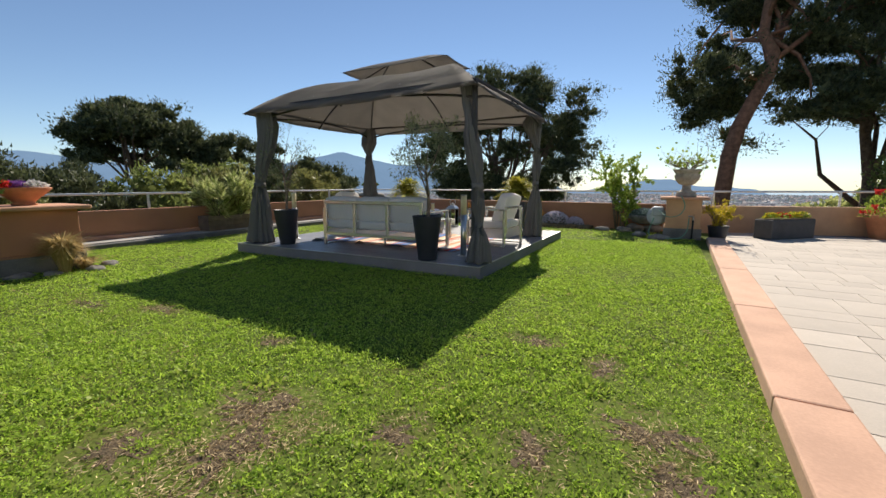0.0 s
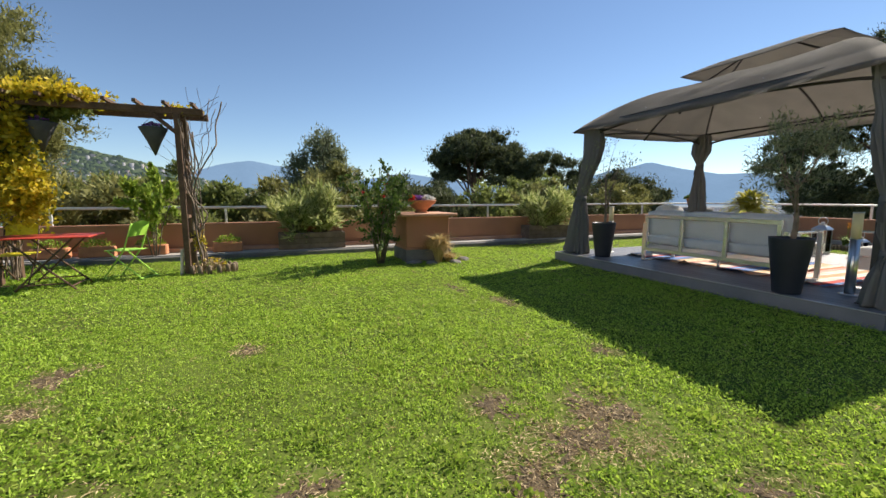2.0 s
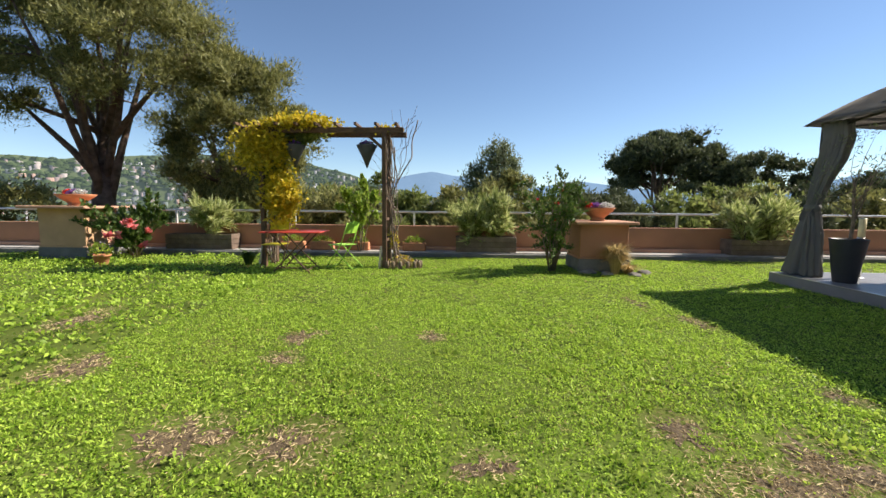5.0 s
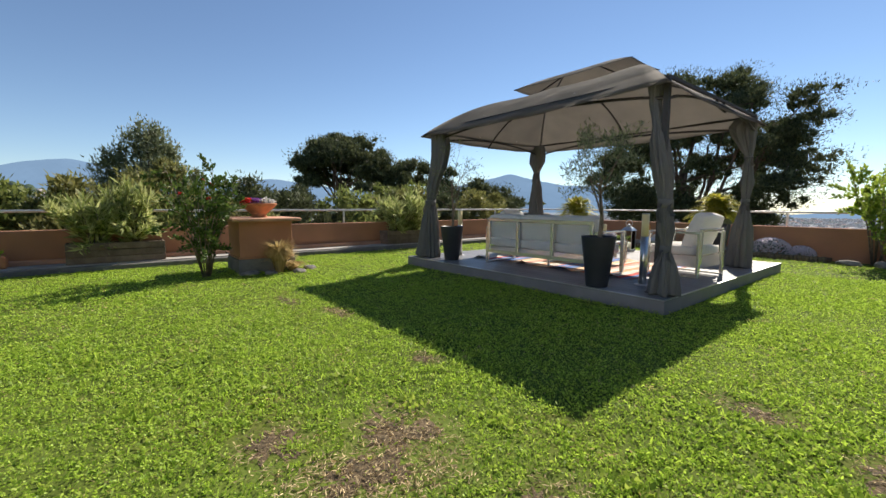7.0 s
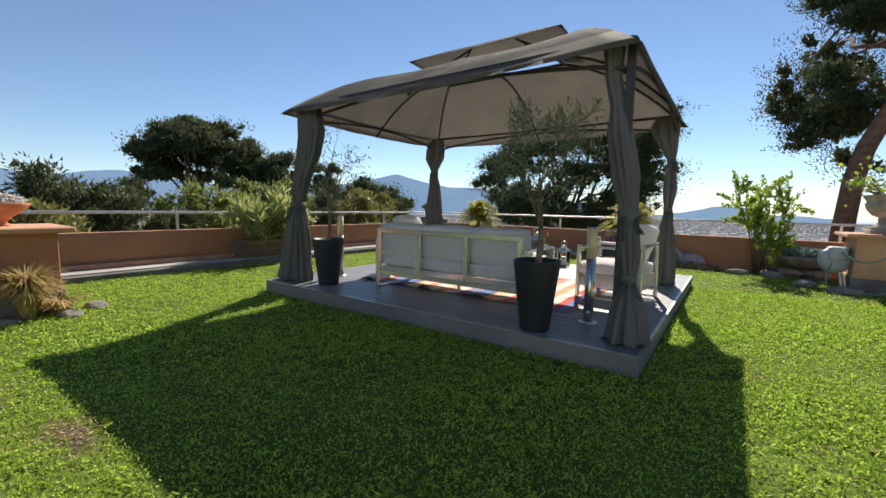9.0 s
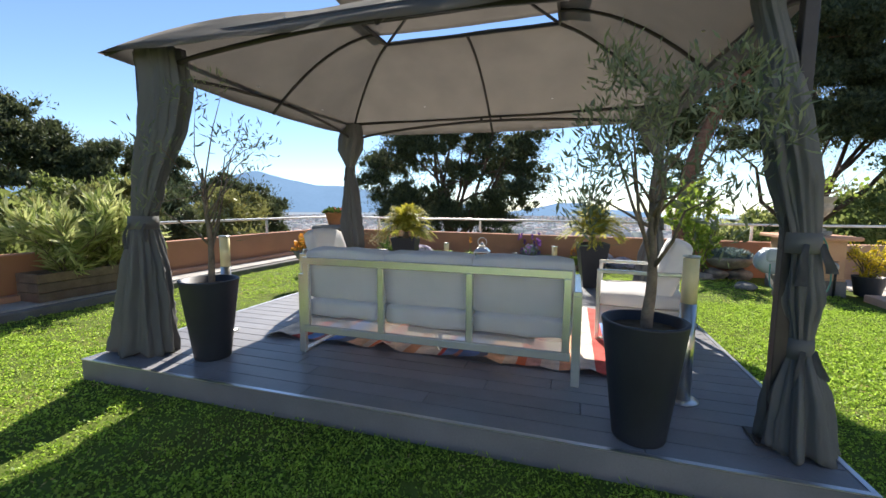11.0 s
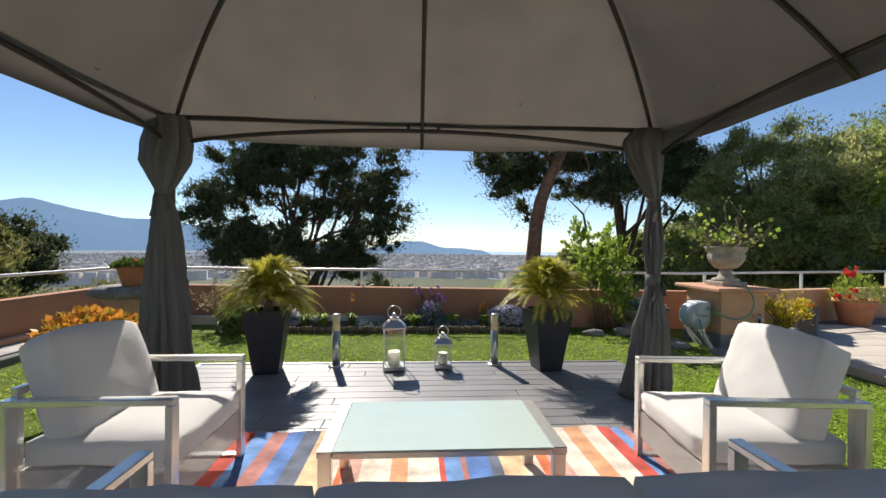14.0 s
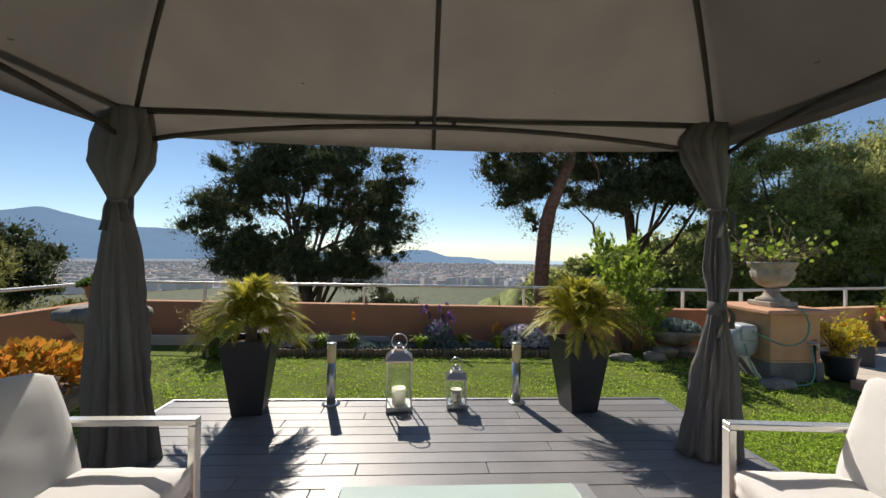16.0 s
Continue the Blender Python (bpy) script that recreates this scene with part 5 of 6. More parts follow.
def spikes(at, h, n, material, seed, label, r=0.1, head=0.035):
    global rng
    rng = np.random.default_rng(seed)
    e = thing("flower_spike", at, label, "flowers")
    bm, tops = bmesh.new(), []
    for k in range(n):
        x, y, hh = rng.normal() * r, rng.normal() * r, h * rng.uniform(0.8, 1.1)
        tube([(x * 0.3, y * 0.3, 0), (x, y, hh)], 0.005, 4, bm)
        for q in range(5):
            tops.append((x, y, hh - q * 0.025))
    part("stem", bm, M["bush"], e)
    blooms(e, "blooms", tops, head, material, 6)


spikes((1.25, 7.4, 0.05), 0.52, 2, "orange", 91, "orange flowers on thin stalks in the flower bed", 0.04)
spikes((3.7, 7.4, 0.05), 0.40, 4, "orange", 92, "orange flowers on thin stalks in the flower bed", 0.06)
spikes((2.6, 7.45, 0.05), 0.62, 9, "purple", 93, "purple lavender spikes in the flower bed", 0.2, 0.04)

shrub("red_leaf_shrub", (-0.9, 7.3, 0), "dry reddish-twigged shrub beside the flower bed", "dead", 0.5, 0.75, 1100, 0.06, stems=14, seed=41, low=0.2)
shrub("dark_shrub", (-0.55, 6.75, 0), "small dark green shrub at the lawn's edge", "rose", 0.35, 0.5, 1300, 0.06, stems=12, seed=42, low=0.1, aspect=0.6)
mound("succulent", (-0.42, 3.7, 0.60), "orange-leaved crassula in the low stone planter", "orangeleaf", 0.40, 0.40, 0.32, 1300, 0.06, None, seed=43, aspect=0.75, category="shrub")
shrub("climbing_shrub", (5.95, 6.95, 0), "airy light-green shrub in the flower bed", "bright", 0.45, 1.3, 1300, 0.08, stems=9, seed=44, low=0.3, aspect=0.55)


def rock(at, size, seed, label="rounded grey rock beside the flower bed"):
    bm = bmesh.new()
    bmesh.ops.create_icosphere(bm, subdivisions=3, radius=1)
    for v in bm.verts:
        n_ = noise.noise(v.co * 1.3 + Vector((seed, 0, 0))) * 0.35 + noise.noise(v.co * 4 + Vector((0, seed, 0))) * 0.08
        v.co = Vector((v.co.x * size[0], v.co.y * size[1], v.co.z * size[2])) * (1 + n_)
    ob = part("rock", bm, M["rock"], None, label, smooth=True, category="rock")
    ob.matrix_world = pose(*at)
    return ob


for k, (x, y, z, a, b, c) in enumerate(((5.45, 6.75, 0.04, 0.2, 0.12, 0.07), (6.75, 5.45, 0.04, 0.22, 0.12, 0.08), (6.35, 5.9, 0.05, 0.14, 0.2, 0.08), (-0.62, -1.72, 0.02, 0.16, 0.1, 0.05), (-0.55, -2.75, 0.02, 0.10, 0.16, 0.05), (-0.45, -2.45, 0.02, 0.12, 0.10, 0.04), (-0.38, -2.0, 0.02, 0.14, 0.1, 0.04), (-1.6, 5.2, 0.1, 0.3, 0.2, 0.14))):
    rock((x, y, z), (a, b, c), k, "rounded grey rock on the lawn's edge")


low = thing("stone_bowl", (6.44, 7.0, 0.20), "low stone bowl of grey succulents on stacked rocks", "planter")
part("body", lathe([(0.16, 0), (0.3, 0.05), (0.42, 0.16), (0.44, 0.22), (0.38, 0.23), (0.34, 0.19), (0.01, 0.18)], 24, squash=0.75), M["rock"], low, smooth=True)
mound("succulent", (6.44, 7.0, 0.40), "blue-grey rosette succulents filling the low stone bowl", "grey_leaf", 0.40, 0.29, 0.17, 1500, 0.06, None, seed=47, aspect=0.6, category="plants")
for k, (x, y, z, a, b, c) in enumerate(((6.2, 6.95, 0.08, 0.2, 0.16, 0.12), (6.6, 7.0, 0.08, 0.22, 0.16, 0.12), (5.95, 6.75, 0.05, 0.2, 0.1, 0.08))):
    rock((x, y, z), (a, b, c), 30 + k, "flat grey rock stacked under the stone bowl")


# stone planter with crassula, pot on its stand
def stone_planter():
    e = thing("stone_planter", (-0.42, 3.7, 0), "low mossy stone planter beside the deck", "planter")
    part("body", lathe([(0.22, -0.02), (0.20, 0.1), (0.22, 0.38), (0.36, 0.5), (0.42, 0.62), (0.38, 0.64), (0.34, 0.6), (0.01, 0.6)], 24, squash=0.9), M["rock"], e, smooth=True)


stone_planter()
stand = thing("stone_table", (-1.2, 5.4, 0), "rough stone stand near the corner of the walls", "stand")
part("column", lathe([(0.26, -0.02), (0.2, 0.2), (0.2, 0.6), (0.34, 0.82)], 20), M["peach"], stand, smooth=True)
part("slab", lathe([(0.42, 0.821), (0.48, 0.85), (0.47, 0.92), (0.38, 0.96)], 24, squash=0.8), M["rock"], stand, smooth=True)


def flower_pot(at, r, h, label, flower="red", leaf="rose", fh=0.3, fr=0.035, n=500, nf=30):
    e = thing("flower_pot", at, label, "plant pot")
    part("body", lathe([(r * 0.62, 0), (r * 0.66, 0.01), (r * 0.93, h * 0.82), (r * 1.02, h * 0.83), (r * 1.02, h), (r * 0.92, h), (r * 0.88, h * 0.85), (0.01, h * 0.84)], 28), M["terracotta"], e, smooth=True)
    mound("potted_flowers", (at[0], at[1], at[2] + h * 0.86), "leafy flowering plant in the terracotta pot", leaf, r * 1.25, r * 1.25, fh, n, 0.06, flower, nf, fr, seed=int(at[0] * 7) % 50)


flower_pot((-1.15, 5.35, 0.961), 0.20, 0.26, "orange terracotta pot with pink flowers on the stone stand", "pink", fh=0.10, nf=8)
flower_pot((11.05, 7.5, TZ), 0.34, 0.52, "terracotta pot with red geraniums on the terrace", "red", "bright", 0.6, 0.09, 800, 9)


# ---- carved urn, hose reel, tap ----
def urn():
    e = thing("stone_urn", (7.24, 6.08, 0.93), "weathered carved stone urn on the pedestal", "urn")
    part("plinth", box(-0.2, 0.2, -0.2, 0.2, 0, 0.07, 0.012), M["stone"], e)
    part("foot", lathe([(0.19, 0.071), (0.19, 0.10), (0.12, 0.13), (0.08, 0.2), (0.1, 0.235), (0.07, 0.25)], 28), M["stone"], e, smooth=True)
    bm = lathe([(0.07, 0.25), (0.16, 0.29), (0.23, 0.38), (0.255, 0.47), (0.235, 0.50), (0.25, 0.53), (0.285, 0.58), (0.29, 0.61), (0.25, 0.61), (0.22, 0.56), (0.01, 0.54)], 48)
    for v in bm.verts:
        a = math.atan2(v.co.y, v.co.x)
        if 0.27 < v.co.z < 0.48:
            k = 1 + 0.035 * math.sin(12 * a)
            v.co.x, v.co.y = v.co.x * k, v.co.y * k
    part("bowl", bm, M["stone"], e, "fluted stone bowl", smooth=True)


urn()
shrub("geranium", (7.24, 6.08, 1.48), "straggling geranium with bare stems in the stone urn", "bright", 0.62, 0.28, 260, 0.07, stems=20, seed=47, low=0.5, aspect=0.9, stem_r=0.011)


def hose_reel():
    e = thing("hose_reel", (6.69, 5.98, 0.28), "grey plastic wall hose reel on the pedestal", "hose reel")
    b = part("drum", lathe([(0.12, -0.13), (0.2, -0.11), (0.21, 0.0), (0.2, 0.11), (0.12, 0.13)], 28), M["reel"], e, smooth=True)
    b.matrix_basis = pose(0, 0, 0.2, 0, 90, 90)
    part("housing", box(-0.1, 0.14, -0.16, 0.12, 0.2, 0.42, 0.04, 3), M["reel"], e, smooth=True)
    part("bracket", box(0.1, 0.145, -0.06, 0.06, 0.05, 0.3, 0.01), M["black"], e)
    h = thing("garden_hose", (0.14, 0.03, 0), "thin green garden hose hanging from the reel", "hose")
    pts = [(6.6, 5.78, 0.62), (6.78, 5.52, 0.50), (7.0, 5.48, 0.56), (7.08, 5.48, 0.75), (7.0, 5.50, 0.96)]
    part("hose_upper", tube(smooth_line(pts), 0.011, 6), M["hose"], h, smooth=True)
    pts = [(6.5, 5.8, 0.45), (6.42, 5.5, 0.12), (6.65, 5.36, 0.06), (7.0, 5.40, 0.05), (7.15, 5.48, 0.2), (7.18, 5.56, 0.48)]
    part("hose_lower", tube(smooth_line(pts), 0.011, 6), M["hose"], h, smooth=True)
    t = thing("garden_tap", (7.40, 5.64, 0), "brass garden tap on its black pipe by the pedestal", "tap")
    part("pipe", tube([(0, -0.02, 0), (0, -0.02, 0.48)], 0.018, 8), M["black"], t, smooth=True)
    part("tap_body", tube([(-0.09, -0.02, 0.52), (0, -0.02, 0.52), (0, -0.06, 0.5), (0, -0.07, 0.44)], 0.016, 8), M["steel"], t, smooth=True)
    part("tap_lever", box(-0.03, 0.03, -0.035, -0.015, 0.545, 0.555, 0.003), M["black"], t)


def smooth_line(pts, n=6):
    """A rounded line through the points (Catmull-Rom)."""
    p = [Vector(q) for q in pts]
    p = [p[0]] + p + [p[-1]]
    out = []
    for i in range(1, len(p) - 2):
        for k in range(n):
            t = k / n
            out.append(0.5 * ((2 * p[i]) + (p[i + 1] - p[i - 1]) * t + (2 * p[i - 1] - 5 * p[i] + 4 * p[i + 1] - p[i + 2]) * t * t + (3 * p[i] - p[i - 1] - 3 * p[i + 1] + p[i + 2]) * t**3))
    return out + [p[-2]]


hose_reel()

# ---- terrace things ----
e = thing("planter_box", (9.20, 6.75, TZ), "dark grey rectangular planter with yellow flowers on the terrace", "planter", rz=43)
part("body", box(-0.62, 0.62, -0.2, 0.2, 0.0, 0.42, 0.015), M["planter_grey"], e)
part("soil", box(-0.59, 0.59, -0.17, 0.17, 0.421, 0.43), M["soil"], e, "dark potting soil")
for k, (x, m) in enumerate(((-0.42, "yellowleaf"), (0.22, "yellowleaf"), (-0.1, "red"), (0.46, "yellowleaf"))):
    mound("marigold", (9.20 + x * 0.73, 6.75 + x * 0.68, TZ + 0.43), "low flowering marigold in the grey planter", "bright", 0.15, 0.13, 0.12, 160, 0.05, m, 26, 0.035, seed=90 + k)
round_pot("black_pot", (7.88, 5.75, TZ), 0.15, 0.2, 0.30, M["pot"], "black plastic pot with a yellow-green shrub on the terrace")
shrub("euryops", (7.88, 5.75, TZ + 0.24), "feathery yellow-green shrub in the black pot", "yellowleaf", 0.33, 0.5, 2200, 0.05, stems=16, seed=48, low=0.1, aspect=0.3)
dots_on("euryops_bloom", (7.92, 5.7, TZ + 0.45), 0.28, 0.3, 14, "yellowleaf", 0.05, 33, "small yellow blooms on the feathery shrub")


# ---- pergola with vines ----
def pergola():
    e = thing("pergola", (0, 0, 0), "weathered dark wooden pergola arch on the lawn", "pergola")
    y0, y1 = -8.75, -6.46
    for x in (-1.34, -0.85):
        for y in (y0, y1):
            part("post", box(x - 0.04, x + 0.04, y - 0.04, y + 0.04, 0.0, 2.50, 0.004), M["pergola"], e)
            s = 1 if y == y1 else -1
            part("foot_brace", bar((x, y - 0.02 * s - 0.05, 0.42), (x, y - 0.10, 0.0), 0.09, 0.03), M["palewood"], e, "pale wooden foot board")
            part("knee_brace", bar((x, y, 2.20), (x, y - 0.34 * s, 2.50), 0.06, 0.05), M["pergola"], e)
        part("long_beam", box(x - 0.03, x + 0.03, y0 - 0.40, y1 + 0.36, 2.501, 2.60, 0.004), M["pergola"], e)
    for y in np.linspace(y0 - 0.35, y1 + 0.25, 9):
        part("cross_beam", box(-1.55, -0.60, y - 0.025, y + 0.025, 2.601, 2.65, 0.004), M["pergola"], e)
    for y in (y0, y1):
        for z in (0.5, 0.9, 1.3, 1.7, 2.05):
            part("rung", box(-1.30, -0.89, y - 0.015, y + 0.015, z, z + 0.05, 0.003), M["pergola"], e)


pergola()


def vine(name, label, material, boxes, n, leaf, seed, stems):
    global rng
    rng = np.random.default_rng(seed)
    e = thing(name, (0, 0, 0), label, "climbing plant")
    P = []
    for (cx, cy, cz, rx, ry, rz), share in boxes:
        P.append(blob_points(int(n * share), (cx, cy, cz), (rx, ry, rz), 0.15, 34, 0.5))
    p = np.concatenate(P)
    v, f = leaves(p, leaf, 0.55, unit(len(p)) + [0, 0, 0.3], 0.6)
    mesh_arrays("foliage", v, f, M[material], e, kind="")
    bm = bmesh.new()
    for a, b, k in stems:
        for j in range(k):
            pa, pb = Vector(a) + Vector(rng.normal(size=3) * 0.04), Vector(b) + Vector(rng.normal(size=3) * 0.10)
            line = [pa.lerp(pb, t) + Vector(rng.normal(size=3)) * 0.05 * math.sin(math.pi * t) for t in np.linspace(0, 1, 8)]
            tube(smooth_line(line, 3), 0.005 + 0.008 * rng.random(), 5, bm)
    part("vine_stem", bm, M["twig"], e, "twisted grey-brown vine stems", smooth=True)
    return e


vine("yellow_vine", "dense yellow-green leafy vine over the pergola", "yellowleaf",
     (((-1.0, -8.15, 2.68, 0.62, 1.15, 0.24), 0.30), ((-0.95, -8.75, 2.15, 0.62, 0.80, 0.60), 0.40), ((-0.95, -8.45, 1.35, 0.5, 0.6, 0.85), 0.30)), 14500, 0.085, 51, (((-1.1, -8.7, 0), (-1.1, -8.5, 2.4), 9),))
vine("green_vine", "green leaves inside the yellow vine over the pergola", "bush",
     (((-1.15, -8.2, 2.50, 0.45, 0.9, 0.22), 0.3), ((-1.2, -8.65, 1.9, 0.5, 0.5, 0.8), 0.7)), 11000, 0.08, 52, (((-1.2, -8.7, 0), (-1.2, -8.7, 2.3), 4),))
vine("bare_vine", "bare twisted vine stems with few yellow leaves on the pergola", "yellowleaf",
     (((-1.0, -6.3, 0.5, 0.2, 0.16, 0.3), 0.5), ((-1.0, -6.5, 2.6, 0.35, 0.4, 0.15), 0.5)), 360, 0.06, 53, (((-1.0, -6.25, 0), (-0.95, -6.38, 2.4), 11), ((-0.95, -6.3, 1.4), (-1.0, -5.9, 2.7), 3)))
fine = thing("bare_twigs", (0, 0, 0), "fine bare twigs standing up from the pergola", "climbing plant")
bm, r = bmesh.new(), random.Random(4)
for k in range(16):
    y0, a = r.uniform(-6.6, -6.1), r.uniform(-1.1, 1.1)
    ln, p = r.uniform(0.35, 0.85), [Vector((-1.0, y0, r.uniform(1.5, 2.6)))]
    for j in range(5):
        p.append(p[-1] + Vector((r.uniform(-0.03, 0.03), math.sin(a) * ln / 5 + r.uniform(-0.03, 0.03), math.cos(a) * ln / 5)))
    tube(smooth_line(p, 3), 0.0035, 4, bm)
part("twig", bm, M["twig"], fine)
shrub("climbing_shrub", (-2.7, -7.35, 0.1), "tall bright-leaved shrub in a pot by the wall", "bright", 0.5, 1.5, 2200, 0.10, stems=7, seed=54, low=0.35, aspect=0.6)


def hanging_basket(y, label):
    e = thing("hanging_basket", (-0.95, y, 1.88), label, "hanging basket", "hanging cone baskets")
    part("cone", lathe([(0.01, 0), (0.10, 0.22), (0.19, 0.40), (0.19, 0.415), (0.17, 0.40), (0.01, 0.36)], 20), M["planter_grey"], e, smooth=True)
    for k in range(3):
        a = 2.1 * k + 0.4
        part("hanger", tube([(0.18 * math.cos(a), 0.18 * math.sin(a), 0.41), (0, 0, 0.60)], 0.003, 4), M["black"], e)
    mound("basket_flowers", (-0.95, y, 2.25), "dark red flowers in the hanging cone basket", "rose", 0.15, 0.15, 0.10, 120, 0.05, "purple", 20, 0.04, seed=int(-y))


hanging_basket(-6.8, "dark cone-shaped hanging basket under the pergola")
hanging_basket(-8.15, "dark cone-shaped hanging basket under the pergola vine")


def bistro_table():
    e = thing("bistro_table", (-0.42, -7.98, 0), "red-painted folding metal bistro table on the lawn", "table", rz=4)
    part("top", box(-0.34, 0.34, -0.52, 0.52, 0.70, 0.722, 0.008), M["redpaint"], e)
    for x in (-0.3, 0.3):
        for s in (-1, 1):
            part("leg", tube([(x, -0.33 * s, 0), (x, 0.33 * s, 0.70)], 0.012, 6), M["pergola"], e, "rusty folding leg")
        part("stretcher", tube([(x, -0.26, 0.10), (x, 0.26, 0.10)], 0.009, 6), M["pergola"], e)
    for s in (-1, 1):
        part("cross_bar", tube([(-0.3, -0.28 * s, 0.06), (0.3, -0.28 * s, 0.06)], 0.009, 6), M["pergola"], e)


def folding_chair(at, rz, material, label, legs=None):
    e = thing("folding_chair", at, label, "chair", rz=rz)
    w = 0.19
    for x in (-w, w):
        part("rear_leg", tube([(x, 0.30, 0), (x, -0.05, 0.45), (x, -0.20, 0.86)], 0.011, 6), M[legs or material], e, smooth=True)
        part("front_leg", tube([(x * 0.9, -0.30, 0), (x * 0.9, 0.20, 0.44)], 0.011, 6), M[legs or material], e)
    for k in range(5):
        y = -0.16 + k * 0.085
        part("seat_slat", box(-w, w, y, y + 0.06, 0.44, 0.452, 0.003), M[material], e)
    bm = bmesh.new()
    rings = []
    for i in range(9):
        x = -w + 2 * w * i / 8
        t = 0.05 * (1 - (x / w) ** 2)
        z0, z1 = 0.66, 0.84 + t
        rings.append([bm.verts.new((x, -0.13 - (z - 0.66) * 0.37 + dy, z)) for z, dy in ((z0, 0), (z1, 0), (z1, -0.01), (z0, -0.01))])
    for a, b in zip(rings, rings[1:]):
        for k in range(4):
            bm.faces.new((a[k], a[(k + 1) % 4], b[(k + 1) % 4], b[k]))
    bm.faces.new(rings[0][::-1])
    bm.faces.new(rings[-1])
    part("backrest", bm, M[material], e)
    for y in (0.25, -0.26):
        part("foot_bar", tube([(-w, y, 0.03), (w, y, 0.03)], 0.009, 6), M[legs or material], e)


bistro_table()
folding_chair((-0.85, -8.52, 0), -90, "yellow", "yellow folding metal chair beside the bistro table", "pergola")
folding_chair((-0.85, -7.22, 0), 160, "lime", "lime green folding metal chair beside the bistro table")


def trough(y, n=0.55):
    e = thing("window_box", (-2.86, y, 0.12), "terracotta trough with small yellow-green plants beside the wall", "planter", "terracotta troughs", rz=90)
    part("body", box(-n / 2, n / 2, -0.1, 0.1, 0, 0.2, 0.02), M["terracotta"], e)
    mound("trough_plant", (-2.86, y, 0.31), "small leafy plant in the terracotta trough", "bright", 0.1, n / 2 * 0.9, 0.15, 260, 0.05, None, seed=int(-y * 3) % 40)


for y in (-9.0, -8.3, -7.45, -6.1):
    trough(y)
e = thing("log_edging", (-0.95, -6.15, 0), "small ring of upright logs at the pergola foot", "edging")
for k in range(16):
    a = 2 * math.pi * k / 16
    part("log", lathe([(0.035, -0.02), (0.035, 0.13), (0.02, 0.15)], 8, at=(0.22 * math.cos(a), 0.36 * math.sin(a), 0)), M["log"], e, smooth=True)
mound("edging_plants", (-0.95, -6.15, 0.0), "low leafy plants inside the log ring", "dead", 0.2, 0.32, 0.22, 400, 0.05, "yellowleaf", 20, 0.03, seed=99)
flower_pot((-0.85, -11.95, 0.0), 0.15, 0.2, "small white pot with a leafy plant beside the pedestal", "mauve", "bright", 0.25, 0.02, 200, 6)


def slat_fence():
    e = thing("slat_fence", (17.2, 15.4, -0.35), "grey weathered horizontal-slat fence on the slope", "fence", rz=-24)
    r = random.Random(6)
    for i in range(8):
        x = i * 1.05
        part("post", box(x - 0.04, x + 0.04, -0.04, 0.04, -1.5, 1.5), M["concrete"], e)
        for k in range(7):
            z = 0.55 + k * 0.13
            part("slat", box(x + 0.045, x + 1.0, -0.02 + r.uniform(-0.02, 0.02), 0.02, z, z + 0.10, 0.004), M["concrete"], e)


slat_fence()

# ---- city and houses in the distance ----
def far_houses(name, count, r0, r1, a0, a1, z_of, size, seed):
    r = random.Random(seed)
    V, F = [], []
    for k in range(count):
        rr, a = math.exp(r.uniform(math.log(r0), math.log(r1))), radians(r.uniform(a0, a1))
        x, y, z = 2 + rr * math.sin(a), rr * math.cos(a), z_of(rr, math.degrees(a))
        w, d, h = size * r.uniform(0.5, 1.6), size * r.uniform(0.5, 1.3), size * r.uniform(0.3, 0.9)
        c, s = math.cos(r.uniform(0, 3)), math.sin(r.uniform(0, 3))
        b = len(V)
        for zz in (z - 8, z + h + 2):
            for sx, sy in ((-1, -1), (1, -1), (1, 1), (-1, 1)):
                V.append((x + sx * w / 2 * c - sy * d / 2 * s, y + sx * w / 2 * s + sy * d / 2 * c, zz))
        F += [(b + 4, b + 5, b + 6, b + 7)] + [(b + i, b + (i + 1) % 4, b + 4 + (i + 1) % 4, b + 4 + i) for i in range(4)]
    return mesh_arrays(name, np.array(V), F, M["city"], None, "stuff", "pale houses with tiled roofs, distance haze painted on as glow", "houses")


def city_material():
    m = bpy.data.materials.new("city_walls_haze_glow")
    m.use_nodes = True
    nt, n = m.node_tree, m.node_tree.nodes
    bs = n["Principled BSDF"]
    g, r = n.new("ShaderNodeNewGeometry"), n.new("ShaderNodeValToRGB")
    r.color_ramp.interpolation = "CONSTANT"
    els = r.color_ramp.elements
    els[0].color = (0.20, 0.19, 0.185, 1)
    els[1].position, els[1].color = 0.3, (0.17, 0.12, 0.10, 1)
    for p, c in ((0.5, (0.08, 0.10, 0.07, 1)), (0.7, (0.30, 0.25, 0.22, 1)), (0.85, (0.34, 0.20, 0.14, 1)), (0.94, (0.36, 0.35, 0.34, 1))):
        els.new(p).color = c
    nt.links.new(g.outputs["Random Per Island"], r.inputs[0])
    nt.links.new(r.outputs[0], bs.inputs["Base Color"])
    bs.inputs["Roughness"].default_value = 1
    # Bluish emission paints distance haze onto walls and roofs; nothing here is lit.
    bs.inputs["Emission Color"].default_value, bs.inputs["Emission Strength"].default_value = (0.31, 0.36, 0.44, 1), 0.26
    return m


M["city"] = city_material()
PR = ((19, -3.2), (30, -7), (60, -11), (130, -16), (300, -22), (700, -29), (1500, -38), (3000, -60))


def plain_z(r, a):
    return float(np.interp(r, [p[0] for p in PR], [p[1] for p in PR]))


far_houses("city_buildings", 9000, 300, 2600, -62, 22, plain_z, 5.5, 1)
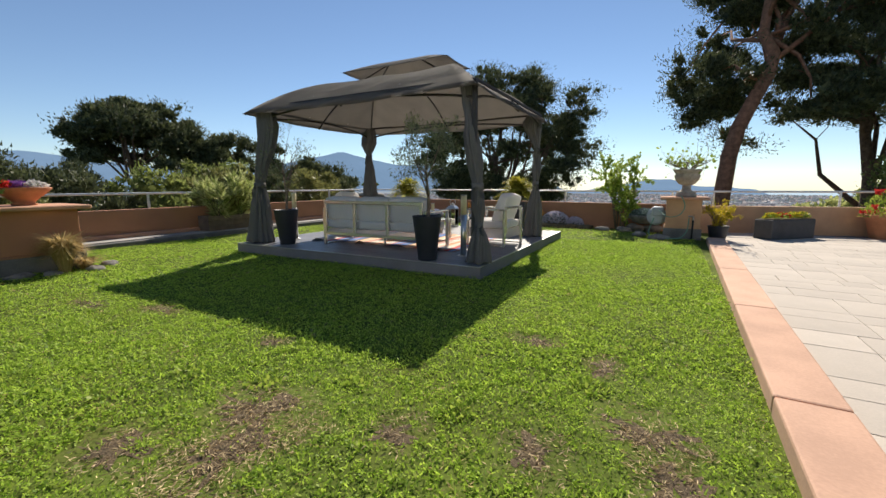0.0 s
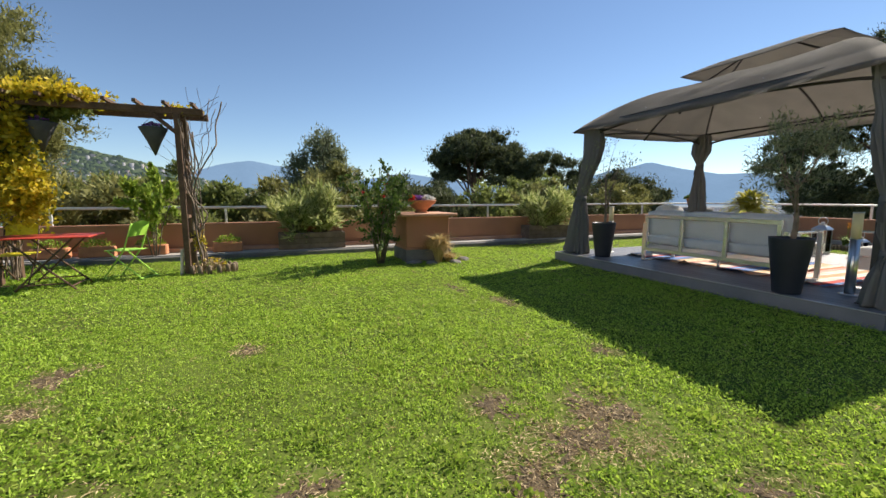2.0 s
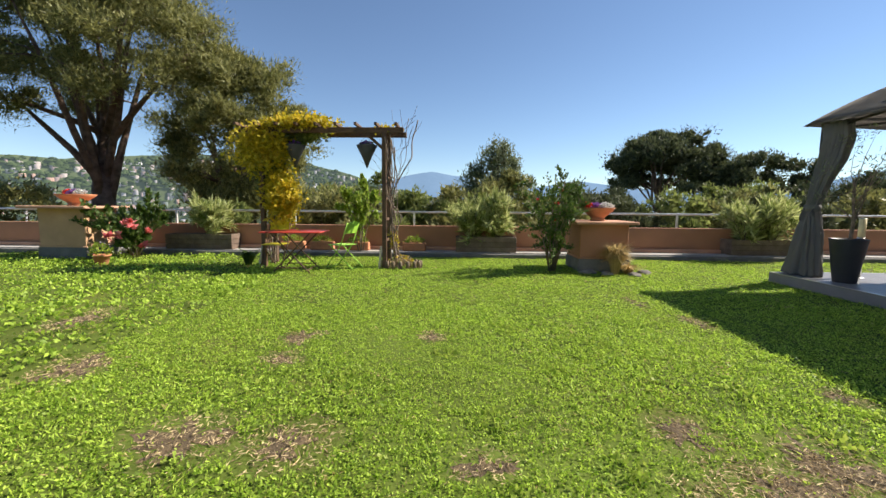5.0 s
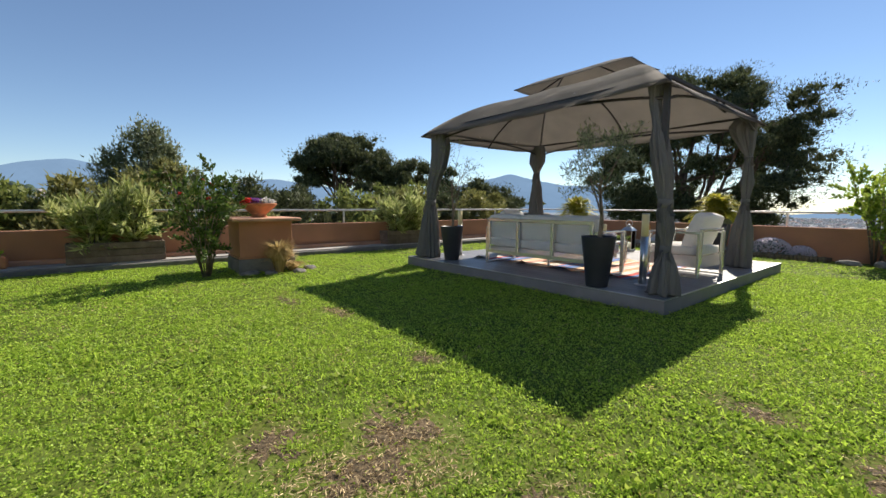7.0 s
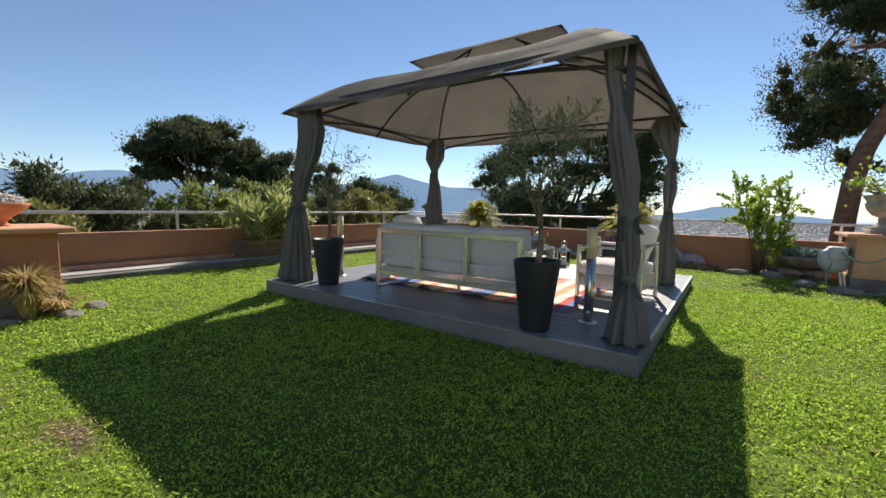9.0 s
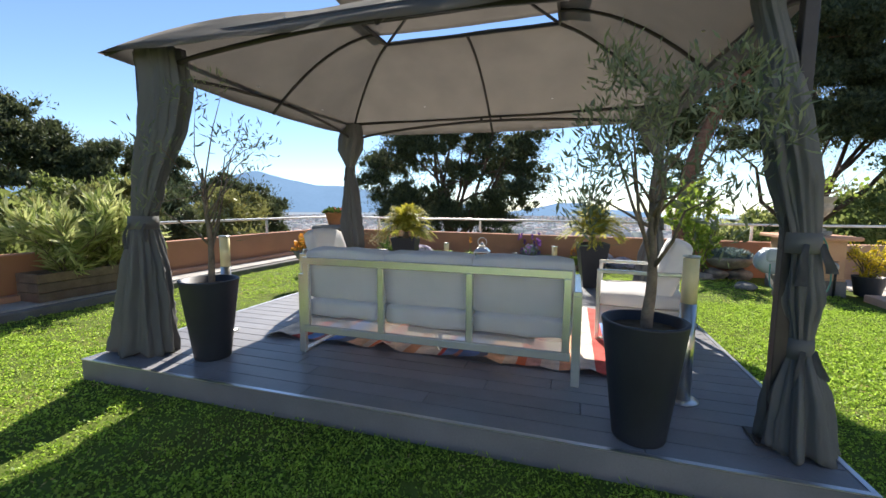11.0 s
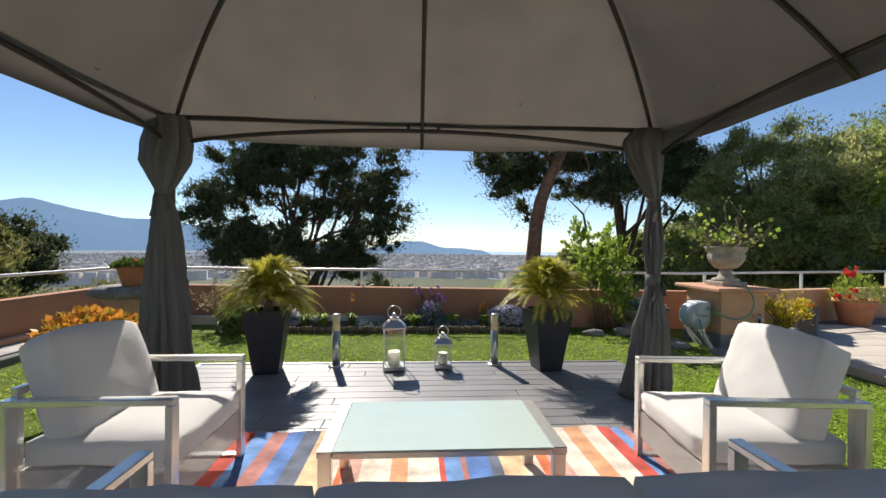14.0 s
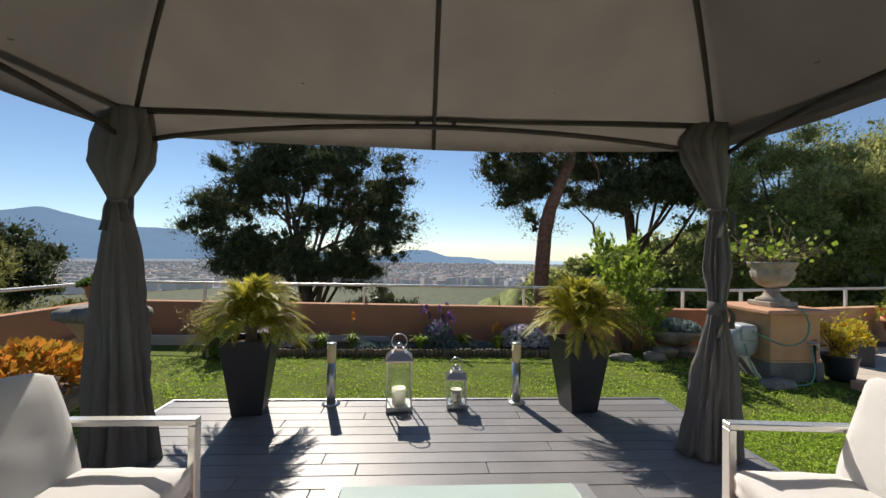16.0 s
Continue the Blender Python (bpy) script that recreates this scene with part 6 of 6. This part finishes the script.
SH = ((-150, 5), (-135, 5.0), (-125, 6.3), (-115, 6.6), (-111, 6.2), (-105, 4.7), (-102, 3.5), (-98, 2.2), (-92, 1.0), (-85, 0.2), (-60, -0.4))


def hill_z(r, a):
    top = 1.3 + 700 * math.tan(radians(float(np.interp(a, [p[0] for p in SH], [p[1] for p in SH]))))
    t = (r - 700) / (700 * 0.048)
    mid = top * 0.55 - 35 * 0.45
    return -35 + (mid + 35) * min(t, 1) if t < 1 else mid + (top - mid) * (t - 1) / 1.5


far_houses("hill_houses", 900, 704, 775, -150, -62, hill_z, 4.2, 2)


# ---- paving, kerb slabs and boards ----
def slab(name, parent, x0, x1, y0, y1, z0, z1, material, bevel=0.004):
    ob = part(name, box(x0, x1, y0, y1, z0, z1, bevel), material, parent)
    return ob


terrace = thing("terrace_paving", (0, 0, 0), "pale stone paving slabs of the terrace", "paving", kind="structure", rz=KERB_TURN)
r = random.Random(8)
y = -7.0
cache = {}
row = 0
while y < 7.9:
    h = (0.40, 0.30, 0.60, 0.40)[row % 4]
    x = EX + 0.325
    first = True
    while x < 12.5:
        w = r.choice((0.40, 0.60, 0.30, 0.60)) if not first else r.choice((0.30, 0.45, 0.60))
        first = False
        key = (w, h)
        if key not in cache:
            cache[key] = as_mesh("paving_slab", box(0, w - 0.006, 0, h - 0.006, -0.03, 0, 0.003), M["paving"])
        if y + h < 7.9:
            ob = new("paving_slab", cache[key])
            ob.parent = terrace
            ob.matrix_basis = pose(x, y, TZ + r.uniform(-0.0008, 0.0008))
        x += w
    y += h
    row += 1
kerb = thing("terrace_kerb", (0, 0, 0), "terracotta-coloured kerb slabs between lawn and terrace", "kerb", kind="structure", rz=KERB_TURN)
y = -9.6
while y < 5.7:
    ob = part("kerb_slab", box(EX, EX + 0.32, y + 0.003, min(y + 1.93, 5.7), -0.15, 0.104, 0.014, 2), M["kerb"], kerb)
    y += 1.936

pitch = 0.1485
n_rows = int((DD - 0.05) / pitch)
cache = {}
r = random.Random(2)
for k in range(n_rows + 1):
    y0 = 0.0235 + k * pitch
    y1 = min(y0 + pitch - 0.006, DD - 0.0235)
    if y1 - y0 < 0.03:
        continue
    x = 0.0235
    cuts = sorted((r.uniform(0.8, 2.0), r.uniform(2.6, 4.0))) + [DW - 0.0235]
    for c in cuts:
        bm = box(x, c - (0.005 if c < DW - 0.1 else 0), y0, y1, DZ - 0.024, DZ, 0.0025)
        part("board", bm, M["deck"], deck)
        x = c


# ---- lawn: blades, clover, worn patches ----
PATCH = ((4.98, -3.40, 0.32, 0.21), (5.15, -3.70, 0.20, 0.30), (4.66, -3.92, 0.20, 0.14), (5.31, -4.05, 0.24, 0.17), (5.71, -3.23, 0.13, 0.15), (6.01, -1.74, 0.20, 0.10), (6.54, -1.95, 0.12, 0.18), (6.83, -2.64, 0.24, 0.17), (6.35, -3.04, 0.15, 0.17), (6.92, -2.98, 0.13, 0.20), (4.21, -2.70, 0.13, 0.08), (5.60, -3.95, 0.13, 0.11), (3.23, -6.50, 0.22, 0.16), (3.77, -6.46, 0.15, 0.12), (3.15, -5.33, 0.16, 0.10), (4.84, -6.50, 0.24, 0.24), (4.86, -5.95, 0.20, 0.22), (4.0, -7.86, 0.32, 0.2), (2.81, -8.94, 0.4, 0.22), (4.99, -5.0, 0.10, 0.15), (2.59, -2.63, 0.24, 0.08), (1.69, -2.87, 0.28, 0.09), (5.5, -4.5, 0.12, 0.2))


def patch_amount(p):
    a = np.zeros(len(p))
    px = p[:, 0] + 0.09 * wobble(p, 7, 31) + 0.08 * wobble(p, 24, 32)
    py = p[:, 1] + 0.09 * wobble(p, 7, 33) + 0.08 * wobble(p, 24, 34)
    for x, y, rx, ry in PATCH:
        d = np.hypot((px - x) / rx, (py - y) / ry)
        a = np.maximum(a, np.clip(1.45 - d, 0, 1) * 1.25)
    return np.clip(a * (1.0 + 1.3 * wobble(p, 9, 21) + 1.1 * wobble(p, 23, 22)), 0, 2)


def wobble(p, s, seed):
    """A cheap smooth field from a few waves."""
    g = np.random.default_rng(seed)
    out = np.zeros(len(p))
    for k in range(7):
        a = g.uniform(0, 6.28)
        out += np.sin((p[:, 0] * math.cos(a) + p[:, 1] * math.sin(a)) * s * g.uniform(0.6, 1.8) + g.uniform(0, 6))
    return out / 7



for k, (x, y, rx, ry) in enumerate(PATCH):
    bm = bmesh.new()
    mid = bm.verts.new((x, y, 0.005))
    rim = []
    for j in range(60):
        a = 2 * math.pi * j / 60
        f = 0.6 + 0.7 * noise.noise(Vector((math.cos(a) * 1.6, math.sin(a) * 1.6, k))) + 0.55 * noise.noise(Vector((math.cos(a) * 6, math.sin(a) * 6, k)))
        rim.append(bm.verts.new((x + rx * f * math.cos(a), y + ry * f * math.sin(a), 0.002)))
    for j in range(60):
        bm.faces.new((mid, rim[j], rim[(j + 1) % 60]))
    part("worn_patch", bm, M["soil"], None, kind="structure")


def on_lawn(p):
    ok = (p[:, 0] > -2.48) & (p[:, 0] < EX - 0.01 + 0.036 * p[:, 1]) & (p[:, 1] < 6.9) & (p[:, 1] > -15)
    ok &= ~((p[:, 0] > -0.02) & (p[:, 0] < DW + 0.02) & (p[:, 1] > -0.02) & (p[:, 1] < DD + 0.02))
    ok &= ~((p[:, 0] > -1.62) & (p[:, 0] < -0.76) & (p[:, 1] > -2.82) & (p[:, 1] < -1.86))
    ok &= ~((p[:, 0] > 6.70) & (p[:, 1] > 5.62))
    return ok


def scatter_grass(name, n, x0, x1, y0, y1, size, seed, material, keep=1.0, lean=1.0, aspect=0.34, up=0.9):
    global rng
    rng = np.random.default_rng(seed)
    m = max(1, n // 11)
    hub = np.stack([rng.uniform(x0, x1, m), rng.uniform(y0, y1, m)], 1)
    pick = rng.integers(0, m, n)
    p = np.concatenate([hub[pick] + rng.normal(size=(n, 2)) * size * 0.85, np.zeros((n, 1))], 1)
    loose = rng.random(n) < 0.3
    p[loose, 0], p[loose, 1] = rng.uniform(x0, x1, loose.sum()), rng.uniform(y0, y1, loose.sum())
    rise = (rng.random(m) ** 2 * size * 0.9)[pick] * ~loose
    am = np.maximum(patch_amount(p) * 2.3 + 0.9 * wobble(p, 11, 5) - 0.1, 0.10 + 0.4 * wobble(p, 4, 6))
    stay = on_lawn(p) & (rng.random(n) > np.clip(am * 1.25, 0, 0.95) * keep)
    p, rise = p[stay], rise[stay]
    p[:, 2] = rng.uniform(-0.003, size * 0.35, len(p)) + rise
    d = np.stack([rng.normal(size=len(p)) * lean, rng.normal(size=len(p)) * lean, np.full(len(p), up)], 1)
    sz = size * (0.85 + 0.35 * wobble(p, 2.2, 9))
    n2 = len(p)
    d /= np.linalg.norm(d, axis=1, keepdims=True)
    s = np.cross(d, unit(n2))
    s /= np.linalg.norm(s, axis=1, keepdims=True) + 1e-9
    ln = (sz * rng.uniform(0.6, 1.3, n2))[:, None]
    w = ln * aspect / 2
    v = np.stack([p, p + d * ln * 0.55 + s * w, p + d * ln, p + d * ln * 0.55 - s * w], 1).reshape(-1, 3)
    mesh_arrays(name, v, np.arange(4 * n2).reshape(-1, 4), M[material], None, "stuff", "short green clover and grass blades of the lawn", "grass")


scatter_grass("lawn_grass_near", 400000, 2.0, EX, -8.0, 0.2, 0.019, 1, "grass", aspect=0.62, up=0.55)
scatter_grass("lawn_grass_tips", 60000, 2.0, EX, -8.0, 0.2, 0.04, 7, "grass", aspect=0.2, up=0.9)
scatter_grass("lawn_grass_middle", 200000, -2.48, 2.0, -9.0, 0.5, 0.025, 2, "grass", aspect=0.6, up=0.6)
scatter_grass("lawn_grass_far", 140000, -2.48, EX, 0.2, 6.9, 0.024, 3, "grass", aspect=0.6, up=0.6)
scatter_grass("lawn_grass_side", 90000, 4.8, EX, 0.2, 4.6, 0.021, 8, "grass", aspect=0.62, up=0.55)
scatter_grass("lawn_grass_edge", 40000, -2.48, EX, -15.0, -8.0, 0.06, 4, "grass", aspect=0.6, up=0.6)


scatter_grass("lawn_straw", 26000, -2.48, EX, -9.0, 6.9, 0.03, 5, "straw", aspect=0.2, up=0.35)
scatter_grass("lawn_clover", 26000, 1.0, EX, -9.0, 0.2, 0.028, 6, "bright", aspect=0.8, up=0.5)


def litter():
    """Dry stalks and mulch on the worn patches."""
    global rng
    rng = np.random.default_rng(12)
    P = []
    for x, y, rx, ry in PATCH:
        k = int(34000 * rx * ry) + 200
        P.append(np.stack([x + rng.uniform(-1.7, 1.7, k) * rx, y + rng.uniform(-1.7, 1.7, k) * ry, np.full(k, 0.006)], 1))
    p = np.concatenate(P)
    p = p[on_lawn(p) & (rng.uniform(0.05, 0.9, len(p)) < patch_amount(p))]
    d = unit(len(p)) * [1, 1, 0.25] + [0, 0, 0.08]
    v, f = leaves(p + [0, 0, 0.006], 0.035, 0.14, d, 0.1)
    mesh_arrays("dry_litter", v, f, M["dead"], None, "stuff", "dry brown stalks on the worn patches of lawn", "litter")
    k = 16
    for j in range(k):
        x, y = ((5.0, -4.35), (4.75, -3.2), (5.9, -2.9), (5.6, -3.9), (6.5, -2.3), (6.3, -3.5), (4.2, -3.3), (4.6, -4.9), (5.4, -4.2), (3.9, -4.4), (3.3, -3.9), (6.75, -1.4), (5.2, -2.9), (3.6, -5.2), (4.1, -5.9), (2.9, -4.6))[j]
        mound("weed", (x, y, 0.0), "bright broad-leaved clover clump in the lawn", "bright", 0.12, 0.10, 0.022, 60, 0.032, seed=200 + j, aspect=0.7, category="weed", up=1.2)


litter()


def hill_trees():
    """Dark round crowns scattered over the built-up hillside."""
    r = random.Random(12)
    V, F = [], []
    for k in range(3200):
        a = r.uniform(-150, -62)
        rr = r.uniform(702, 780)
        z = hill_z(rr, a)
        x, y = 2 + rr * math.sin(radians(a)), rr * math.cos(radians(a))
        w, h = r.uniform(2.5, 7), r.uniform(3, 7)
        b = len(V)
        V.append((x, y, z + h))
        for lvl, q in ((0.75, 0.7), (0.3, 1.0)):
            for i in range(6):
                c = i * 1.047 + r.uniform(-0.3, 0.3)
                V.append((x + w * q * math.cos(c), y + w * q * math.sin(c), z + h * lvl + r.uniform(-0.6, 0.6)))
        for i in range(6):
            j = (i + 1) % 6
            F += [(b, b + 1 + i, b + 1 + j), (b + 1 + i, b + 7 + i, b + 7 + j), (b + 1 + i, b + 7 + j, b + 1 + j)]
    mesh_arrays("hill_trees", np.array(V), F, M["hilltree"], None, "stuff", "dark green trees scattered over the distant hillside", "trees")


hill_trees()


def far_woods():
    """Leafy crowns covering the steep slope behind the terrace."""
    global rng
    rng = np.random.default_rng(77)
    P = []
    az, el = (8, 14, 19, 24, 32, 40, 50, 60, 75, 100), (-7.2, -4, -1.5, 0.5, 3, 7, 11, 13, 16, 14)
    for k in range(420):
        a = rng.uniform(15, 98)
        top = 1.3 + 120 * math.tan(radians(float(np.interp(a, az, el))))
        t = rng.uniform(0, 1.0)
        rr = 118 + 15 * t - 3
        z = float(np.interp(t, (0, 0.4, 1), (-14, top * 0.55 - 14 * 0.45, top)))
        w = rng.uniform(2.5, 5.0)
        c = np.array((2 + rr * math.sin(radians(a)), rr * math.cos(radians(a)), z))
        P.append(blob_points(170, c, (w, w, w * rng.uniform(0.7, 1.2)), 0.3, 9, 0.5))
    p = np.concatenate(P)
    half = len(p) // 2
    for m, q in (("sun_painted", p[:half]), ("bush", p[half:])):
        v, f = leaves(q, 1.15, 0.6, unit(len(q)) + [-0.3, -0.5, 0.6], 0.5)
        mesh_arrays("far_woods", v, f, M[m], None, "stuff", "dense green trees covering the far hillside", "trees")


far_woods()
